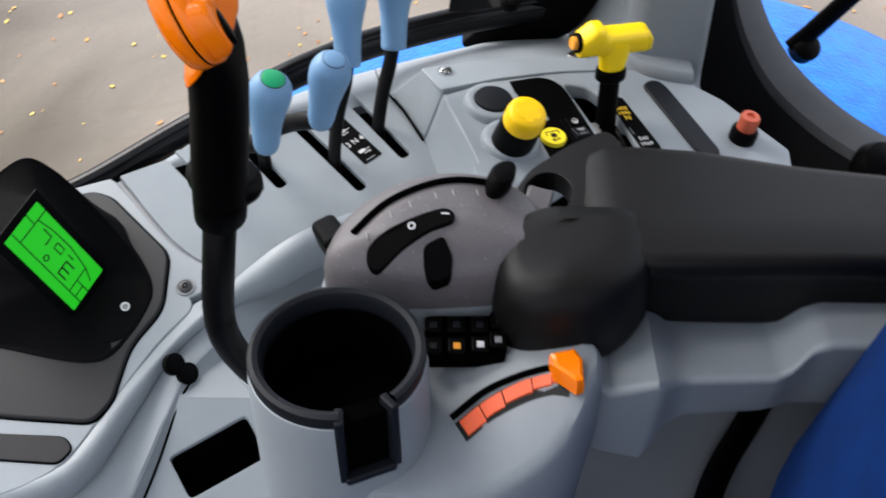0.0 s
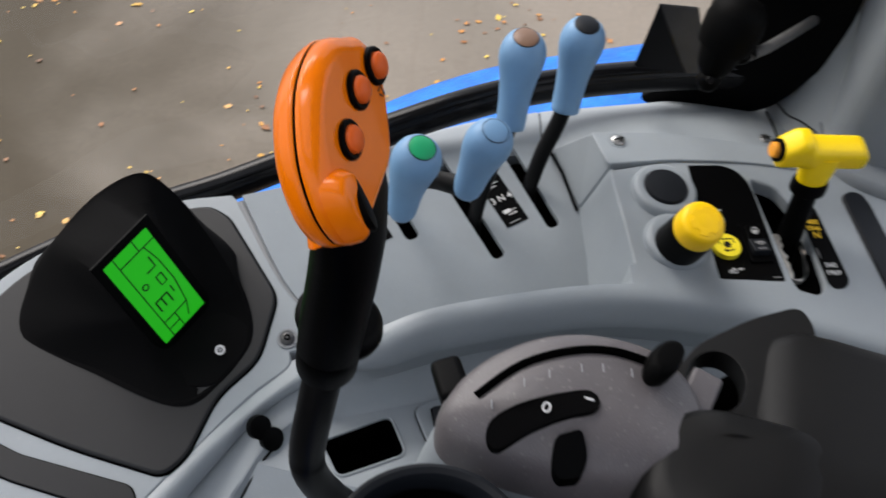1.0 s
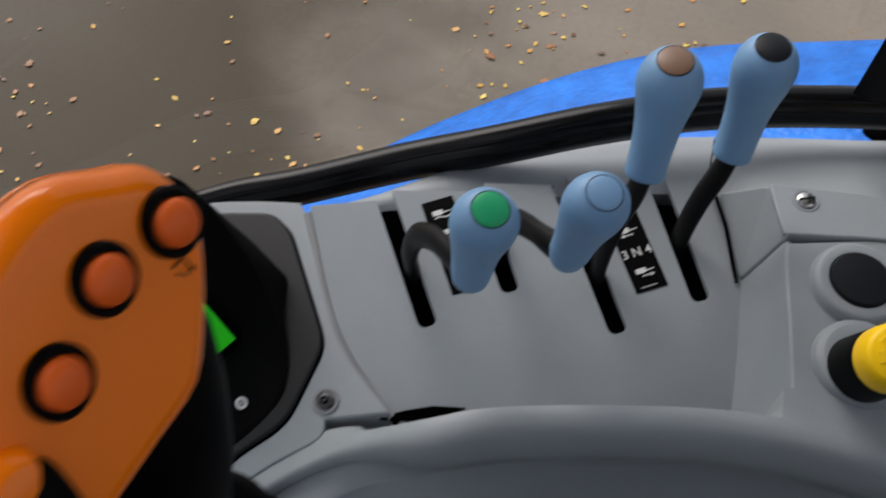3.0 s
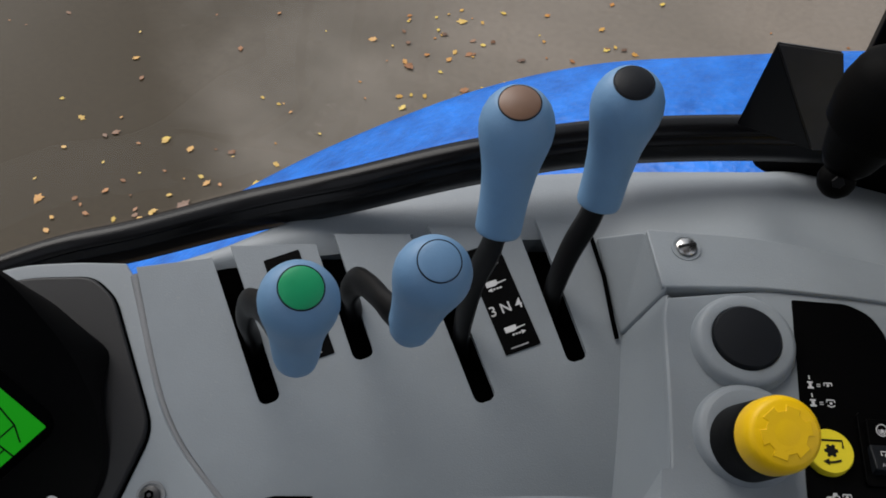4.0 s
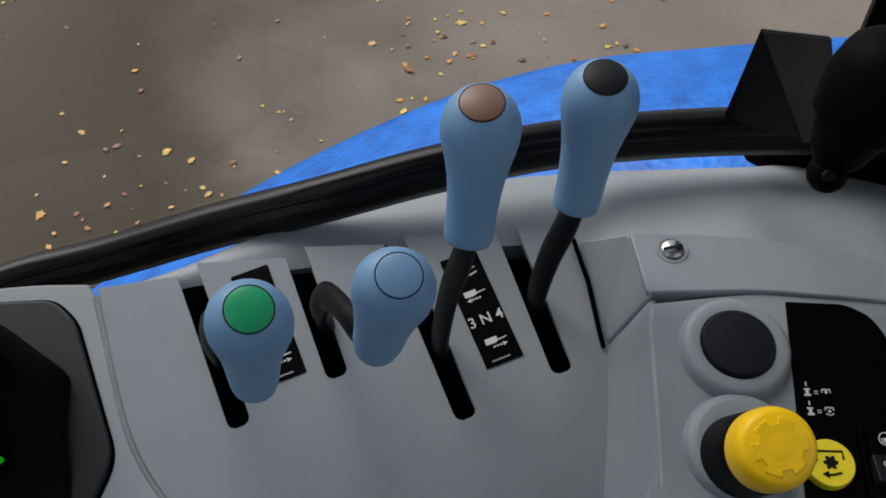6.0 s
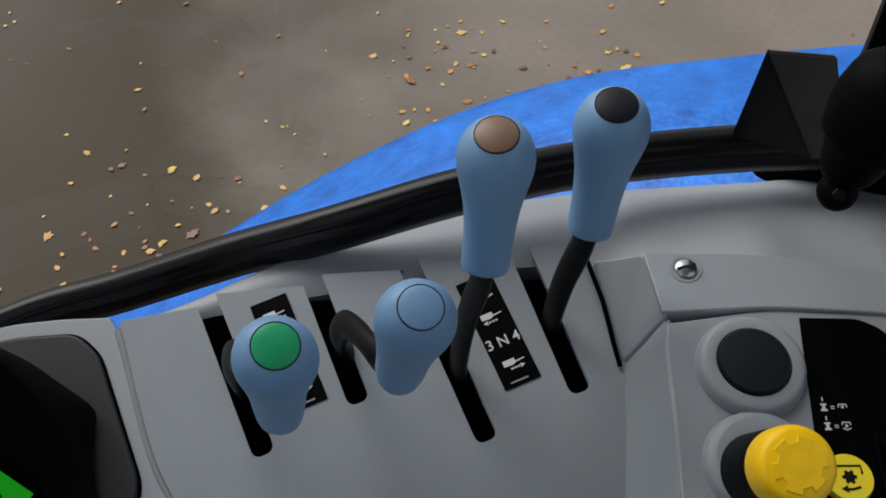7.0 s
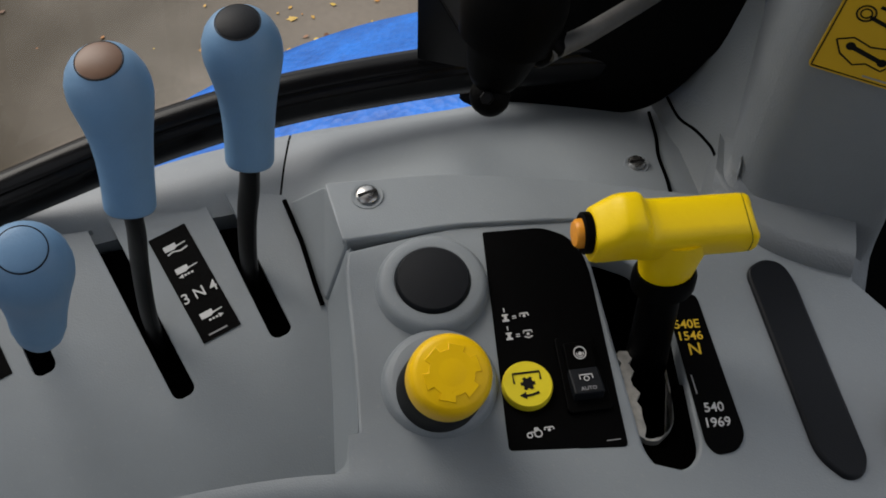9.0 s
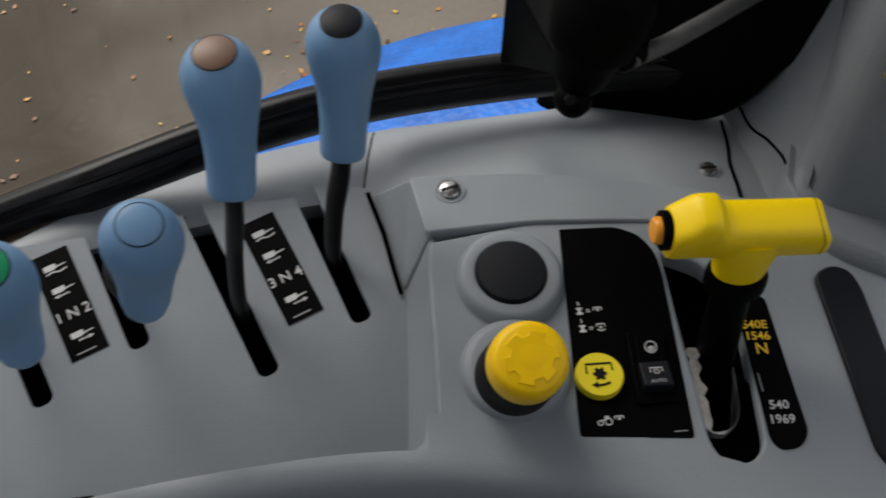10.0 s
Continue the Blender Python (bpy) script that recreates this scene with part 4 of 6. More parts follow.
def pto_button():
    t = thing("push_button", "round pale yellow push button with a black shaft symbol", "button")
    m = on_blk(0.0955, 0.7415, 0.0005)
    part("button", moved(lathe([(0.0110, 0), (0.0110, 0.0032), (0.0104, 0.0042), (0, 0.0044)], 40), m), YELLOW_PALE, t)
    gear = []
    for k in range(6):
        for da, r in ((-20, 0.0026), (-12, 0.0036), (12, 0.0036), (20, 0.0026)):
            a = radians(60 * k + da)
            gear.append((r * math.cos(a), r * math.sin(a)))
    part("print", moved(merged(poly(gear), stroke([(-0.0065, 0.0005), (-0.0065, 0.0056), (0.0065, 0.0056), (0.0065, 0.0015)], 0.0010), stroke([(0.0045, -0.0050), (0.001, -0.0060), (-0.002, -0.0062)], 0.0011), poly([(-0.0050, -0.0058), (-0.0018, -0.0042), (-0.0018, -0.0078)])), m @ Matrix.Scale(0.9, 4) @ pose(0, 0, 0.0048)), INK, t)


def rocker_switch():
    t = thing("rocker_switch", "black rocker switch with white symbols and the word AUTO", "switch")
    m = on_blk(0.1172, 0.7540, 0.0006) @ Matrix.Diagonal((0.84, 0.88, 1, 1))
    part("bezel", moved(slab(fillet([(-0.0118, -0.0205), (0.0118, -0.0205), (0.0105, 0.0205), (-0.0105, 0.0205)], 0.003), flat(0.0022), 0.003, 0.0008, 2), m), BLACK, t)
    part("rocker", moved(box(0.0158, 0.015, 0.006, 0.0010), m @ pose(0, 0.0078, 0.0022, 6)), BLACK, t)
    part("rocker", moved(box(0.0158, 0.015, 0.006, 0.0010), m @ pose(0, -0.0068, 0.0034, -10)), CHARCOAL, t)
    part("print", moved(merged(stroke(arc(0, 0.009, 0.0040, 0, 360), 0.0007), stroke(arc(0, 0.0086, 0.0023, 160, 380), 0.0006), poly(circle(0, 0.0084, 0.0013, 12))), m @ pose(0, 0.0016, 0.0053, 6) @ Matrix.Scale(0.78, 4)), WHITE, t)
    part("print", moved(merged(stroke([(-0.004, -0.0018), (-0.004, 0.0012), (0.004, 0.0012), (0.004, -0.0018)], 0.0006), stroke(arc(0, -0.0016, 0.0016, 0, 360), 0.0005)), m @ pose(0, -0.0045, 0.0066, -10) @ Matrix.Scale(0.82, 4)), WHITE, t)
    part("lettering", moved(text_mesh("AUTO", 0.0030), m @ pose(0, -0.0112, 0.0072, -10)), GREY_PRINT, t)


def speed_label():
    t = thing("speed_label", "black strip label with yellow and white shaft speeds", "label")
    ring = fillet([(0.1485, 0.8010), (0.1610, 0.8090), (0.1895, 0.7450), (0.1870, 0.7370), (0.1785, 0.7330), (0.1735, 0.7365)], 0.005)
    part("plate", slab(ring, lambda x, y: blk_z(x, y) + 0.0006, 0.0012), BLACK, t)
    for words, size, x, y, mat in (("540E", 0.0060, 0.1590, 0.7910, YELLOW_PRINT), ("1546", 0.0060, 0.1611, 0.7855, YELLOW_PRINT), ("N", 0.0080, 0.1640, 0.7795, YELLOW_PRINT), ("540", 0.0060, 0.1750, 0.7540, WHITE), ("1969", 0.0060, 0.1772, 0.7475, WHITE)):
        part("lettering", moved(text_mesh(words, size), on_blk(x, y, 0.0009, (0.95, 0.33, 0))), mat, t)
    part("print", moved(stroke([(0, -0.0045), (0, 0.0045)], 0.0005), on_blk(0.1655, 0.7625, 0.0007, (0.92, 0.38, 0))), GREY_PRINT, t)


def pto_lever():
    t = thing("selector_lever", "yellow T-handled selector lever on a black stem", "lever")
    l, r = Vector((0.1125, 0.7690, 0.2530)), Vector((0.1745, 0.7955, 0.2455))
    axis = (r - l)
    up = Vector((0.05, -0.25, 1))
    m = axes(l, axis, up)
    ln = axis.length
    rings = []
    n = 24
    for s, a, b, dx in ((-0.01, 0.0084, 0.0082, -0.0010), (0.0, 0.0098, 0.0096, -0.0006), (0.03, 0.0108, 0.0102, 0.0), (0.075, 0.0124, 0.0107, 0.0018), (0.11, 0.0138, 0.0109, 0.0033), (0.15, 0.0145, 0.0109, 0.0040), (0.23, 0.0145, 0.0109, 0.0040), (0.26, 0.0138, 0.0109, 0.0032), (0.295, 0.0118, 0.0108, 0.0009), (0.33, 0.0111, 0.0108, -0.0001), (0.375, 0.0110, 0.0108, -0.0003), (0.60, 0.0109, 0.0106, -0.0004), (0.90, 0.0108, 0.0106, -0.0004), (0.955, 0.0105, 0.0103, -0.0004), (0.985, 0.0094, 0.0092, -0.0004), (1.0, 0.0072, 0.0072, -0.0004)):
        ring = []
        for j in range(n):
            c, sn = math.cos(2 * math.pi * j / n), math.sin(2 * math.pi * j / n)
            k = 0.62
            ring.append(m @ Vector((dx + a * math.copysign(abs(c) ** k, c), b * math.copysign(abs(sn) ** k, sn), (s - 0.055 * c * max(0.0, s - 0.4) / 0.6) * ln)))
        rings.append(ring)
    part("handle", loft(rings), YELLOW, t)
    seam = [[m @ Vector((-0.0004 + 0.0108 * math.copysign(abs(math.cos(q)) ** 0.62, math.cos(q)), 0.0106 * math.copysign(abs(math.sin(q)) ** 0.62, math.sin(q)), (s - 0.055 * math.cos(q) * (s - 0.4) / 0.6) * ln)) for q in [2 * math.pi * j / n for j in range(n)]] for s in (0.930, 0.934)]
    part("end_seam", loft(seam), INK, t)
    neck_top, neck_low = l.lerp(r, 0.52), l.lerp(r, 0.50) + Vector((0.0005, -0.0005, -0.030))
    part("neck", tube([neck_top, neck_top.lerp(neck_low, 0.3), neck_top.lerp(neck_low, 0.6), neck_low], 0.0125, 24, 0.8, (1, 0.4, 0), [1.22, 1.15, 1.02, 0.88]), YELLOW, t)
    part("collar", tube([neck_low + Vector((0, 0, 0.004)), neck_low, neck_low + Vector((0, 0, -0.006)), neck_low + Vector((0, 0, -0.0075))], 0.0130, 24, 0.85, (1, 0.4, 0), [0.95, 1.05, 1.05, 0.9]), BLACK, t)
    foot = Vector((0.1440, 0.7735, 0.150))
    part("stem", tube([neck_low + Vector((0, 0, -0.005)), neck_low.lerp(foot, 0.5), foot, foot + Vector((0, 0, -0.02))], 0.0088, 20, 0.85, (1, 0.4, 0), [1.0, 1.05, 1.15, 1.15]), BLACK, t)
    bm_ = axes(l, -axis, up)
    part("trigger_ring", moved(lathe([(0.0082, 0.0), (0.0082, 0.003), (0.0068, 0.0038), (0.0062, 0.002)], 28), bm_ @ pose(0.001, 0, 0.0005)), BLACK, t)
    part("trigger", moved(lathe([(0.0058, 0.0), (0.0058, 0.0045), (0.0048, 0.0058), (0, 0.0062)], 28), bm_ @ pose(0.001, 0, 0.001)), AMBER, t)


def socket_pin():
    t = thing("socket_plug", "worn red plug in a black socket", "socket")
    m = axes((0.2640, 0.7685, blk_z(0.264, 0.7685) - 0.001), BLK_N, (1, 0.3, 0))
    part("socket", moved(lathe([(0.0120, 0), (0.0120, 0.010), (0.0108, 0.0125), (0.0085, 0.0130)], 32), m), BLACK, t)
    part("plug", moved(lathe([(0.0085, 0.012), (0.0088, 0.024), (0.0078, 0.0268), (0.004, 0.0272), (0.0035, 0.025), (0, 0.025)], 14), m), RED, t)


blank_boss(), pto_knob(), pto_plate(), pto_button(), rocker_switch(), speed_label(), pto_lever(), socket_pin()


# ---- the display pod ----
HOOD = material("matt_black_hood", (0.0022, 0.0022, 0.0024), 0.8, vary=0.1, grain=0.1, specular=0.06)


def display_pod():
    t = thing("display_pod", "hooded charcoal monitor pod with a lit green display", "monitor")
    ring = [(-0.2185, 0.640), (-0.2155, 0.590), (-0.235, 0.558), (-0.2405, 0.512), (-0.252, 0.4965), (-0.32, 0.500), (-0.395, 0.510), (-0.424, 0.529), (-0.429, 0.570), (-0.409, 0.613), (-0.372, 0.655), (-0.333, 0.685), (-0.294, 0.7005), (-0.2755, 0.694)]
    ring = fillet(ring, [0.01, 0.012, 0.012, 0.008, 0.008, 0.02, 0.015, 0.012, 0.012, 0.015, 0.015, 0.015, 0.008, 0.006], 4)
    part("base", slab(ring, lambda x, y: low_z(x, y) + 0.003, 0.006, 0.0022, 3), POD, t)
    part("base_gap", slab([(p[0] * 1.012 + 0.0040, p[1] * 1.012 - 0.0073) for p in ring], lambda x, y: low_z(x, y) + 0.0006, 0.004), VOID, t)
    m = LCD_FRAME
    rim = [(-0.383, 0.566, 0.1145), (-0.392, 0.598, 0.135), (-0.377, 0.624, 0.165), (-0.350, 0.642, 0.197), (-0.318, 0.651, 0.2185), (-0.298, 0.6530, 0.207), (-0.281, 0.6520, 0.182), (-0.262, 0.6460, 0.155), (-0.240, 0.628, 0.1350), (-0.2275, 0.600, 0.1235), (-0.239, 0.565, 0.114), (-0.262, 0.545, 0.1100), (-0.322, 0.554, 0.1120)]
    rim = catmull(rim, 6, True)
    back = m.inverted()
    rings = [[], [], [], [], [], [], []]
    for p in rim:
        q = back @ p
        k = ((abs(q.x) / 0.0470) ** 6 + (abs(q.y) / 0.0262) ** 6) ** (-1 / 6)
        face = m @ Vector((q.x * k, q.y * k, 0.0))
        out = Vector((p.x + 0.295, p.y - 0.585, 0)).normalized()
        low = max(0.0, min(1.0, (p.z - low_z(p.x, p.y) - 0.004) / 0.03))
        low = low * low * (3 - 2 * low)
        f = p + out * (0.006 + 0.014 * low)
        f.z = low_z(f.x, f.y) + 0.001
        rings[0].append(p.lerp(f, 0.25 + 0.75 * low))
        rings[1].append(p.lerp(f, 0.45 * low + 0.1) + out * 0.004 * low)
        rings[2].append(p.lerp(f, 0.10) + out * 0.002)
        rings[3].append(p + Vector((0, 0, 0.0012)))
        rings[4].append(p.lerp(face, 0.06) + Vector((0, 0, -0.0005)))
        rings[5].append(p.lerp(face, 0.5) - (m.to_3x3() @ Vector((0, 0, 0.004))))
        rings[6].append(face)
    bm = loft([r + [r[0]] for r in rings], closed_ring=False)
    bmesh.ops.remove_doubles(bm, verts=bm.verts, dist=1e-6)
    part("hood", bm, HOOD, t)
    part("bezel", moved(box(0.095, 0.0535, 0.002, 0.0004), m), BLACK, t)
    return t


LCD_A, LCD_B = Vector((0.373, 0.075, -0.925)).normalized(), Vector((0.393, 0.904, 0.166)).normalized()
LCD_FRAME = axes((-0.2900, 0.5965, 0.1680), LCD_A.cross(LCD_B), LCD_A)
pod = display_pod()


def display_face():
    m = LCD_FRAME @ Matrix.Diagonal((1.04, 1.05, 1, 1))
    part("screen", moved(slab(fillet([(-0.0395, -0.0192), (0.0395, -0.0192), (0.0395, 0.0192), (-0.0395, 0.0192)], 0.001), flat(0.0012), 0.003), m), LCD, pod, "lit green display")
    lines = merged(
        stroke([(-0.0395, -0.011), (0.0395, -0.011)], 0.0008), stroke([(-0.030, -0.011), (-0.030, 0.0195)], 0.0008),
        stroke([(-0.0395, 0.006), (-0.030, 0.006)], 0.0008), stroke([(-0.030, 0.0100), (-0.015, 0.0128), (0.005, 0.0135), (0.026, 0.0105), (0.036, 0.006)], 0.0008),
        stroke([(0.026, -0.011), (0.026, 0.0105)], 0.0008), stroke([(0.026, -0.001), (0.0395, -0.001)], 0.0008), stroke([(0.033, -0.011), (0.033, -0.001)], 0.0008),
        stroke([(-0.022, 0.0085), (-0.013, 0.0085), (-0.013, 0.0010)], 0.0012), stroke([(-0.006, 0.0088), (-0.006, 0.004), (0.002, 0.004), (0.002, 0.0088), (-0.006, 0.0088)], 0.0010),
        stroke([(0.007, 0.008), (0.013, 0.008)], 0.0010), stroke(arc(-0.006, -0.0055, 0.0022, 0, 360), 0.0010),
        stroke([(0.009, 0.0035), (0.009, -0.007)], 0.0012), stroke([(0.009, 0.0035), (0.018, 0.0035)], 0.0012), stroke([(0.009, -0.002), (0.017, -0.002)], 0.0012), stroke([(0.009, -0.007), (0.018, -0.007)], 0.0012))
    part("display_print", moved(lines, m @ pose(0, 0, 0.0012)), INK, pod)
    # the black floor of the hood, with its little button
    floor_ring = fillet([(-0.272, 0.556), (-0.240, 0.562), (-0.2250, 0.598), (-0.236, 0.628), (-0.262, 0.642), (-0.288, 0.625)], 0.010)
    part("floor_panel", slab(floor_ring, lambda x, y: low_z(x, y) + 0.0040, 0.0015, 0.0005, 1), HOOD, pod)
    bmx = axes((-0.2430, 0.5868, 0.1252), (0.2, -0.5, 0.9), (1, 0, 0))
    part("button", moved(merged(stroke(arc(0, 0, 0.0028, 0, 360), 0.0017)), bmx), WHITE, pod)
    part("button_mark", moved(lathe([(0.0014, 0), (0.0014, 0.0007), (0, 0.0007)], 12), bmx), GREY_PRINT, pod)


display_face()


def console_strip():
    t = thing("rubber_strip", "long charcoal rubber strip let into the grey console", "strip")
    ring = fillet([(-0.423, 0.492), (-0.413, 0.500), (-0.352, 0.488), (-0.270, 0.486), (-0.262, 0.477), (-0.270, 0.466), (-0.35, 0.470), (-0.415, 0.479)], 0.005)
    part("strip", slab(ring, lambda x, y: low_z(x, y) + 0.0015, 0.004, 0.001, 2), POD, t)
    part("groove", tube([(p[0], p[1], low_z(p[0], p[1]) + 0.0003) for p in [*ring, ring[0]]], 0.0008, 8), VOID, t)


console_strip()


def finger_holes():
    for x, y, z in ((-0.1985, 0.5435, 0.108), (-0.1895, 0.5425, 0.0985)):
        t = thing("console_plug", "round black rubber plug in the console edge", "plug", "console edge plugs")
        part("plug", moved(lathe([(0.0085, -0.004), (0.0085, 0.0012), (0.0065, 0.0022), (0, 0.0016)], 26), axes((x, y, z), (0.72, -0.35, 0.62), (1, 0, 0))), BLACK, t)


finger_holes()


# ---- the joystick ----
def joystick():
    t = thing("joystick", "joystick with glossy orange grip on a bent black stalk", "joystick")
    n = Vector((0.906, 0.0, 0.423))
    m = axes((-0.0985, 0.4525, 0.4935), n, (0, 1, 0))
    # outline of the grip in its own plane: x along the tractor's width, y up the face
    outline = [(0.0150, 0.0170), (0.0222, 0.0120), (0.0255, 0.0030), (0.0230, -0.0080), (0.0130, -0.0205), (0.0015, -0.0305), (-0.0130, -0.0320), (-0.0298, -0.0330), (-0.0385, -0.0338), (-0.0455, -0.0272), (-0.0474, -0.0140), (-0.0430, 0.0003), (-0.0350, 0.0110), (-0.0225, 0.0205), (-0.0080, 0.0245), (0.0045, 0.0235)]
    ring = [p[:2] for p in catmull([(x, y, 0) for x, y in outline], 3, True)]
    c = Vector((-0.011, -0.002))

    def at(scale, d):
        return [m @ Vector((*(c + (Vector(p) - c) * scale * 0.988 + Vector((0.0, 0.22 * min(0.0, d + 0.0105)))), d)) for p in ring]

    part("grip_front", loft([at(0.955, -0.0092), at(1.0, -0.0085), at(1.0, -0.0066), at(0.996, -0.0054), at(0.984, -0.0041), at(0.964, -0.0030), at(0.935, -0.0020), at(0.90, -0.0012), at(0.865, -0.0006), at(0.83, -0.0002), at(0.79, 0.0), at(0.4, 0.0003)]), ORANGE, t, "glossy orange grip shell", 75)
    part("grip_seam", loft([at(0.9945, -0.0096), at(0.9945, -0.0089)]), VOID, t)
    part("grip_back", loft([at(0.68, -0.0225), at(0.82, -0.0215), at(0.92, -0.0190), at(0.975, -0.0155), at(0.995, -0.0125), at(1.0, -0.0105), at(0.955, -0.0092)]), ORANGE, t, "glossy orange grip shell", 60)
    for (x, y) in ((0.0164, 0.0018), (-0.0016, 0.0044), (-0.0205, -0.0025)):
        k = m @ pose(x, y, 0)
        bez = part("button_bezel", moved(lathe([(0.0072, -0.002), (0.0072, 0.0014), (0.0066, 0.0021), (0.0056, 0.0021), (0.0053, 0.0006)], 32), k), BLACK, t)
        part("button", moved(lathe([(0.0050, 0.0), (0.0050, 0.0028), (0.0043, 0.0040), (0.0024, 0.0047), (0, 0.0049)], 32), k), ORANGE_DULL, bez)
    part("print", moved(merged(stroke([(-0.0016, 0.0020), (0.0016, 0.0020), (0.0016, -0.0010)], 0.0003), stroke([(-0.0016, 0.0006), (0.0002, -0.0018)], 0.0003), poly([(0.0009, -0.0010), (0.0023, -0.0010), (0.0016, -0.0022)])), m @ pose(0.0122, -0.0072, 0.0005)), INK, t)
    # thumb rocker at the lower corner
    def bump(outline, steps, lean=0.0):
        ring = [p[:2] for p in catmull([(x, y, 0) for x, y in outline], 4, True)]
        mid = sum((Vector(p) for p in ring), Vector((0, 0))) / len(ring)
        return loft([[m @ Vector((*(mid + (Vector(p) - mid) * s), d - lean * (p[0] - mid.x) * s)) for p in ring] for s, d in steps])

    lug = [(-0.0325, -0.0062), (-0.0365, -0.0030), (-0.0415, -0.0030), (-0.0450, -0.0070), (-0.0466, -0.0153), (-0.0455, -0.0245), (-0.0425, -0.0285), (-0.0395, -0.0240), (-0.0385, -0.0150), (-0.0350, -0.0095)]
    part("thumb_mount", bump(lug, ((1.10, -0.004), (1.05, 0.0004), (0.99, 0.0022), (0.90, 0.0038), (0.78, 0.0050), (0.4, 0.0053))), ORANGE, t, "", 80)
    rocker = [(-0.0316, -0.0098), (-0.0361, -0.0096), (-0.0400, -0.0122), (-0.0424, -0.0170), (-0.0428, -0.0236), (-0.0398, -0.0276), (-0.0346, -0.0260), (-0.0320, -0.0188)]
    part("thumb_rocker", bump(rocker, ((1.0, -0.003), (1.0, 0.0044), (0.90, 0.0056), (0.5, 0.0062)), 0.40), BLACK, t)
    # the heel of the grip, cut off slantwise round the neck
    rings = []
    for r, cx, cy, low in ((0.0124, -0.0998, 0.4318, 0.4342), (0.0134, -0.0998, 0.4320, 0.4346), (0.0136, -0.0998, 0.4324, 0.4390), (0.0134, -0.0990, 0.4335, 0.4460), (0.0115, -0.0980, 0.4350, 0.4510)):
        rings.append([(cx + r * math.cos(a) * (1.0 if math.cos(a) < 0 else 0.6), cy + r * math.sin(a) * (1.0 if math.sin(a) < 0 else 0.7), low + min(0.0262, 1.25 * (r * math.cos(a) + 0.0157)) * (1.0 if low < 0.44 else 0.6)) for a in [2 * math.pi * j / 32 for j in range(32)]])
    part("grip_heel", loft(rings), ORANGE, t, "glossy orange grip shell")
    # neck, sleeve and stalk
    rings = []
    for z, cx, cy, rx, ry in ((0.348, -0.1110, 0.4400, 0.0125, 0.0130), (0.352, -0.1108, 0.4400, 0.0140, 0.0142), (0.370, -0.1085, 0.4390, 0.0143, 0.0150), (0.390, -0.1058, 0.4395, 0.0145, 0.0172), (0.410, -0.1030, 0.4405, 0.0144, 0.0190), (0.430, -0.1010, 0.4428, 0.0142, 0.0216), (0.448, -0.1005, 0.4445, 0.0132, 0.0236), (0.462, -0.1020, 0.4465, 0.0112, 0.0244), (0.474, -0.1050, 0.4485, 0.0080, 0.0235)):
        rings.append([(cx + rx * math.cos(a), cy + ry * math.sin(a), z) for a in [2 * math.pi * j / 32 for j in range(32)]])
    part("neck", loft(rings), BLACK, t)
    boot = [(-0.1090, 0.4380, 0.366), (-0.1095, 0.4385, 0.362), (-0.1110, 0.4400, 0.350), (-0.1112, 0.4402, 0.347)]
    part("boot", tube(boot, 0.0146, 28, 0.94, (0, 1, 0), [0.95, 1.02, 1.0, 0.85]), BLACK, t)
    # the tilted flange of the boot
    fl = axes((-0.1090, 0.4530, 0.3640), (0.36, 0.10, 0.93), (1, 0, 0))
    part("flange", moved(lathe([(0.0120, -0.009), (0.0180, -0.0060), (0.0203, -0.0020), (0.0206, 0.0010), (0.0192, 0.0045), (0.0140, 0.0080)], 36), fl), BLACK, t)
    stalk = catmull([(-0.1110, 0.4400, 0.352), (-0.1150, 0.4330, 0.322), (-0.1195, 0.4315, 0.290), (-0.1205, 0.4330, 0.268), (-0.1180, 0.4380, 0.245), (-0.1120, 0.4440, 0.222), (-0.1040, 0.4490, 0.195), (-0.1000, 0.4500, 0.10)], 5)
    part("stalk", tube(stalk, 0.0090, 20), STEEL_BLACK, t)


joystick()


# ---- the armrest unit: cup holder, slide, hand throttle and pad ----
CUP = (-0.047, 0.381)


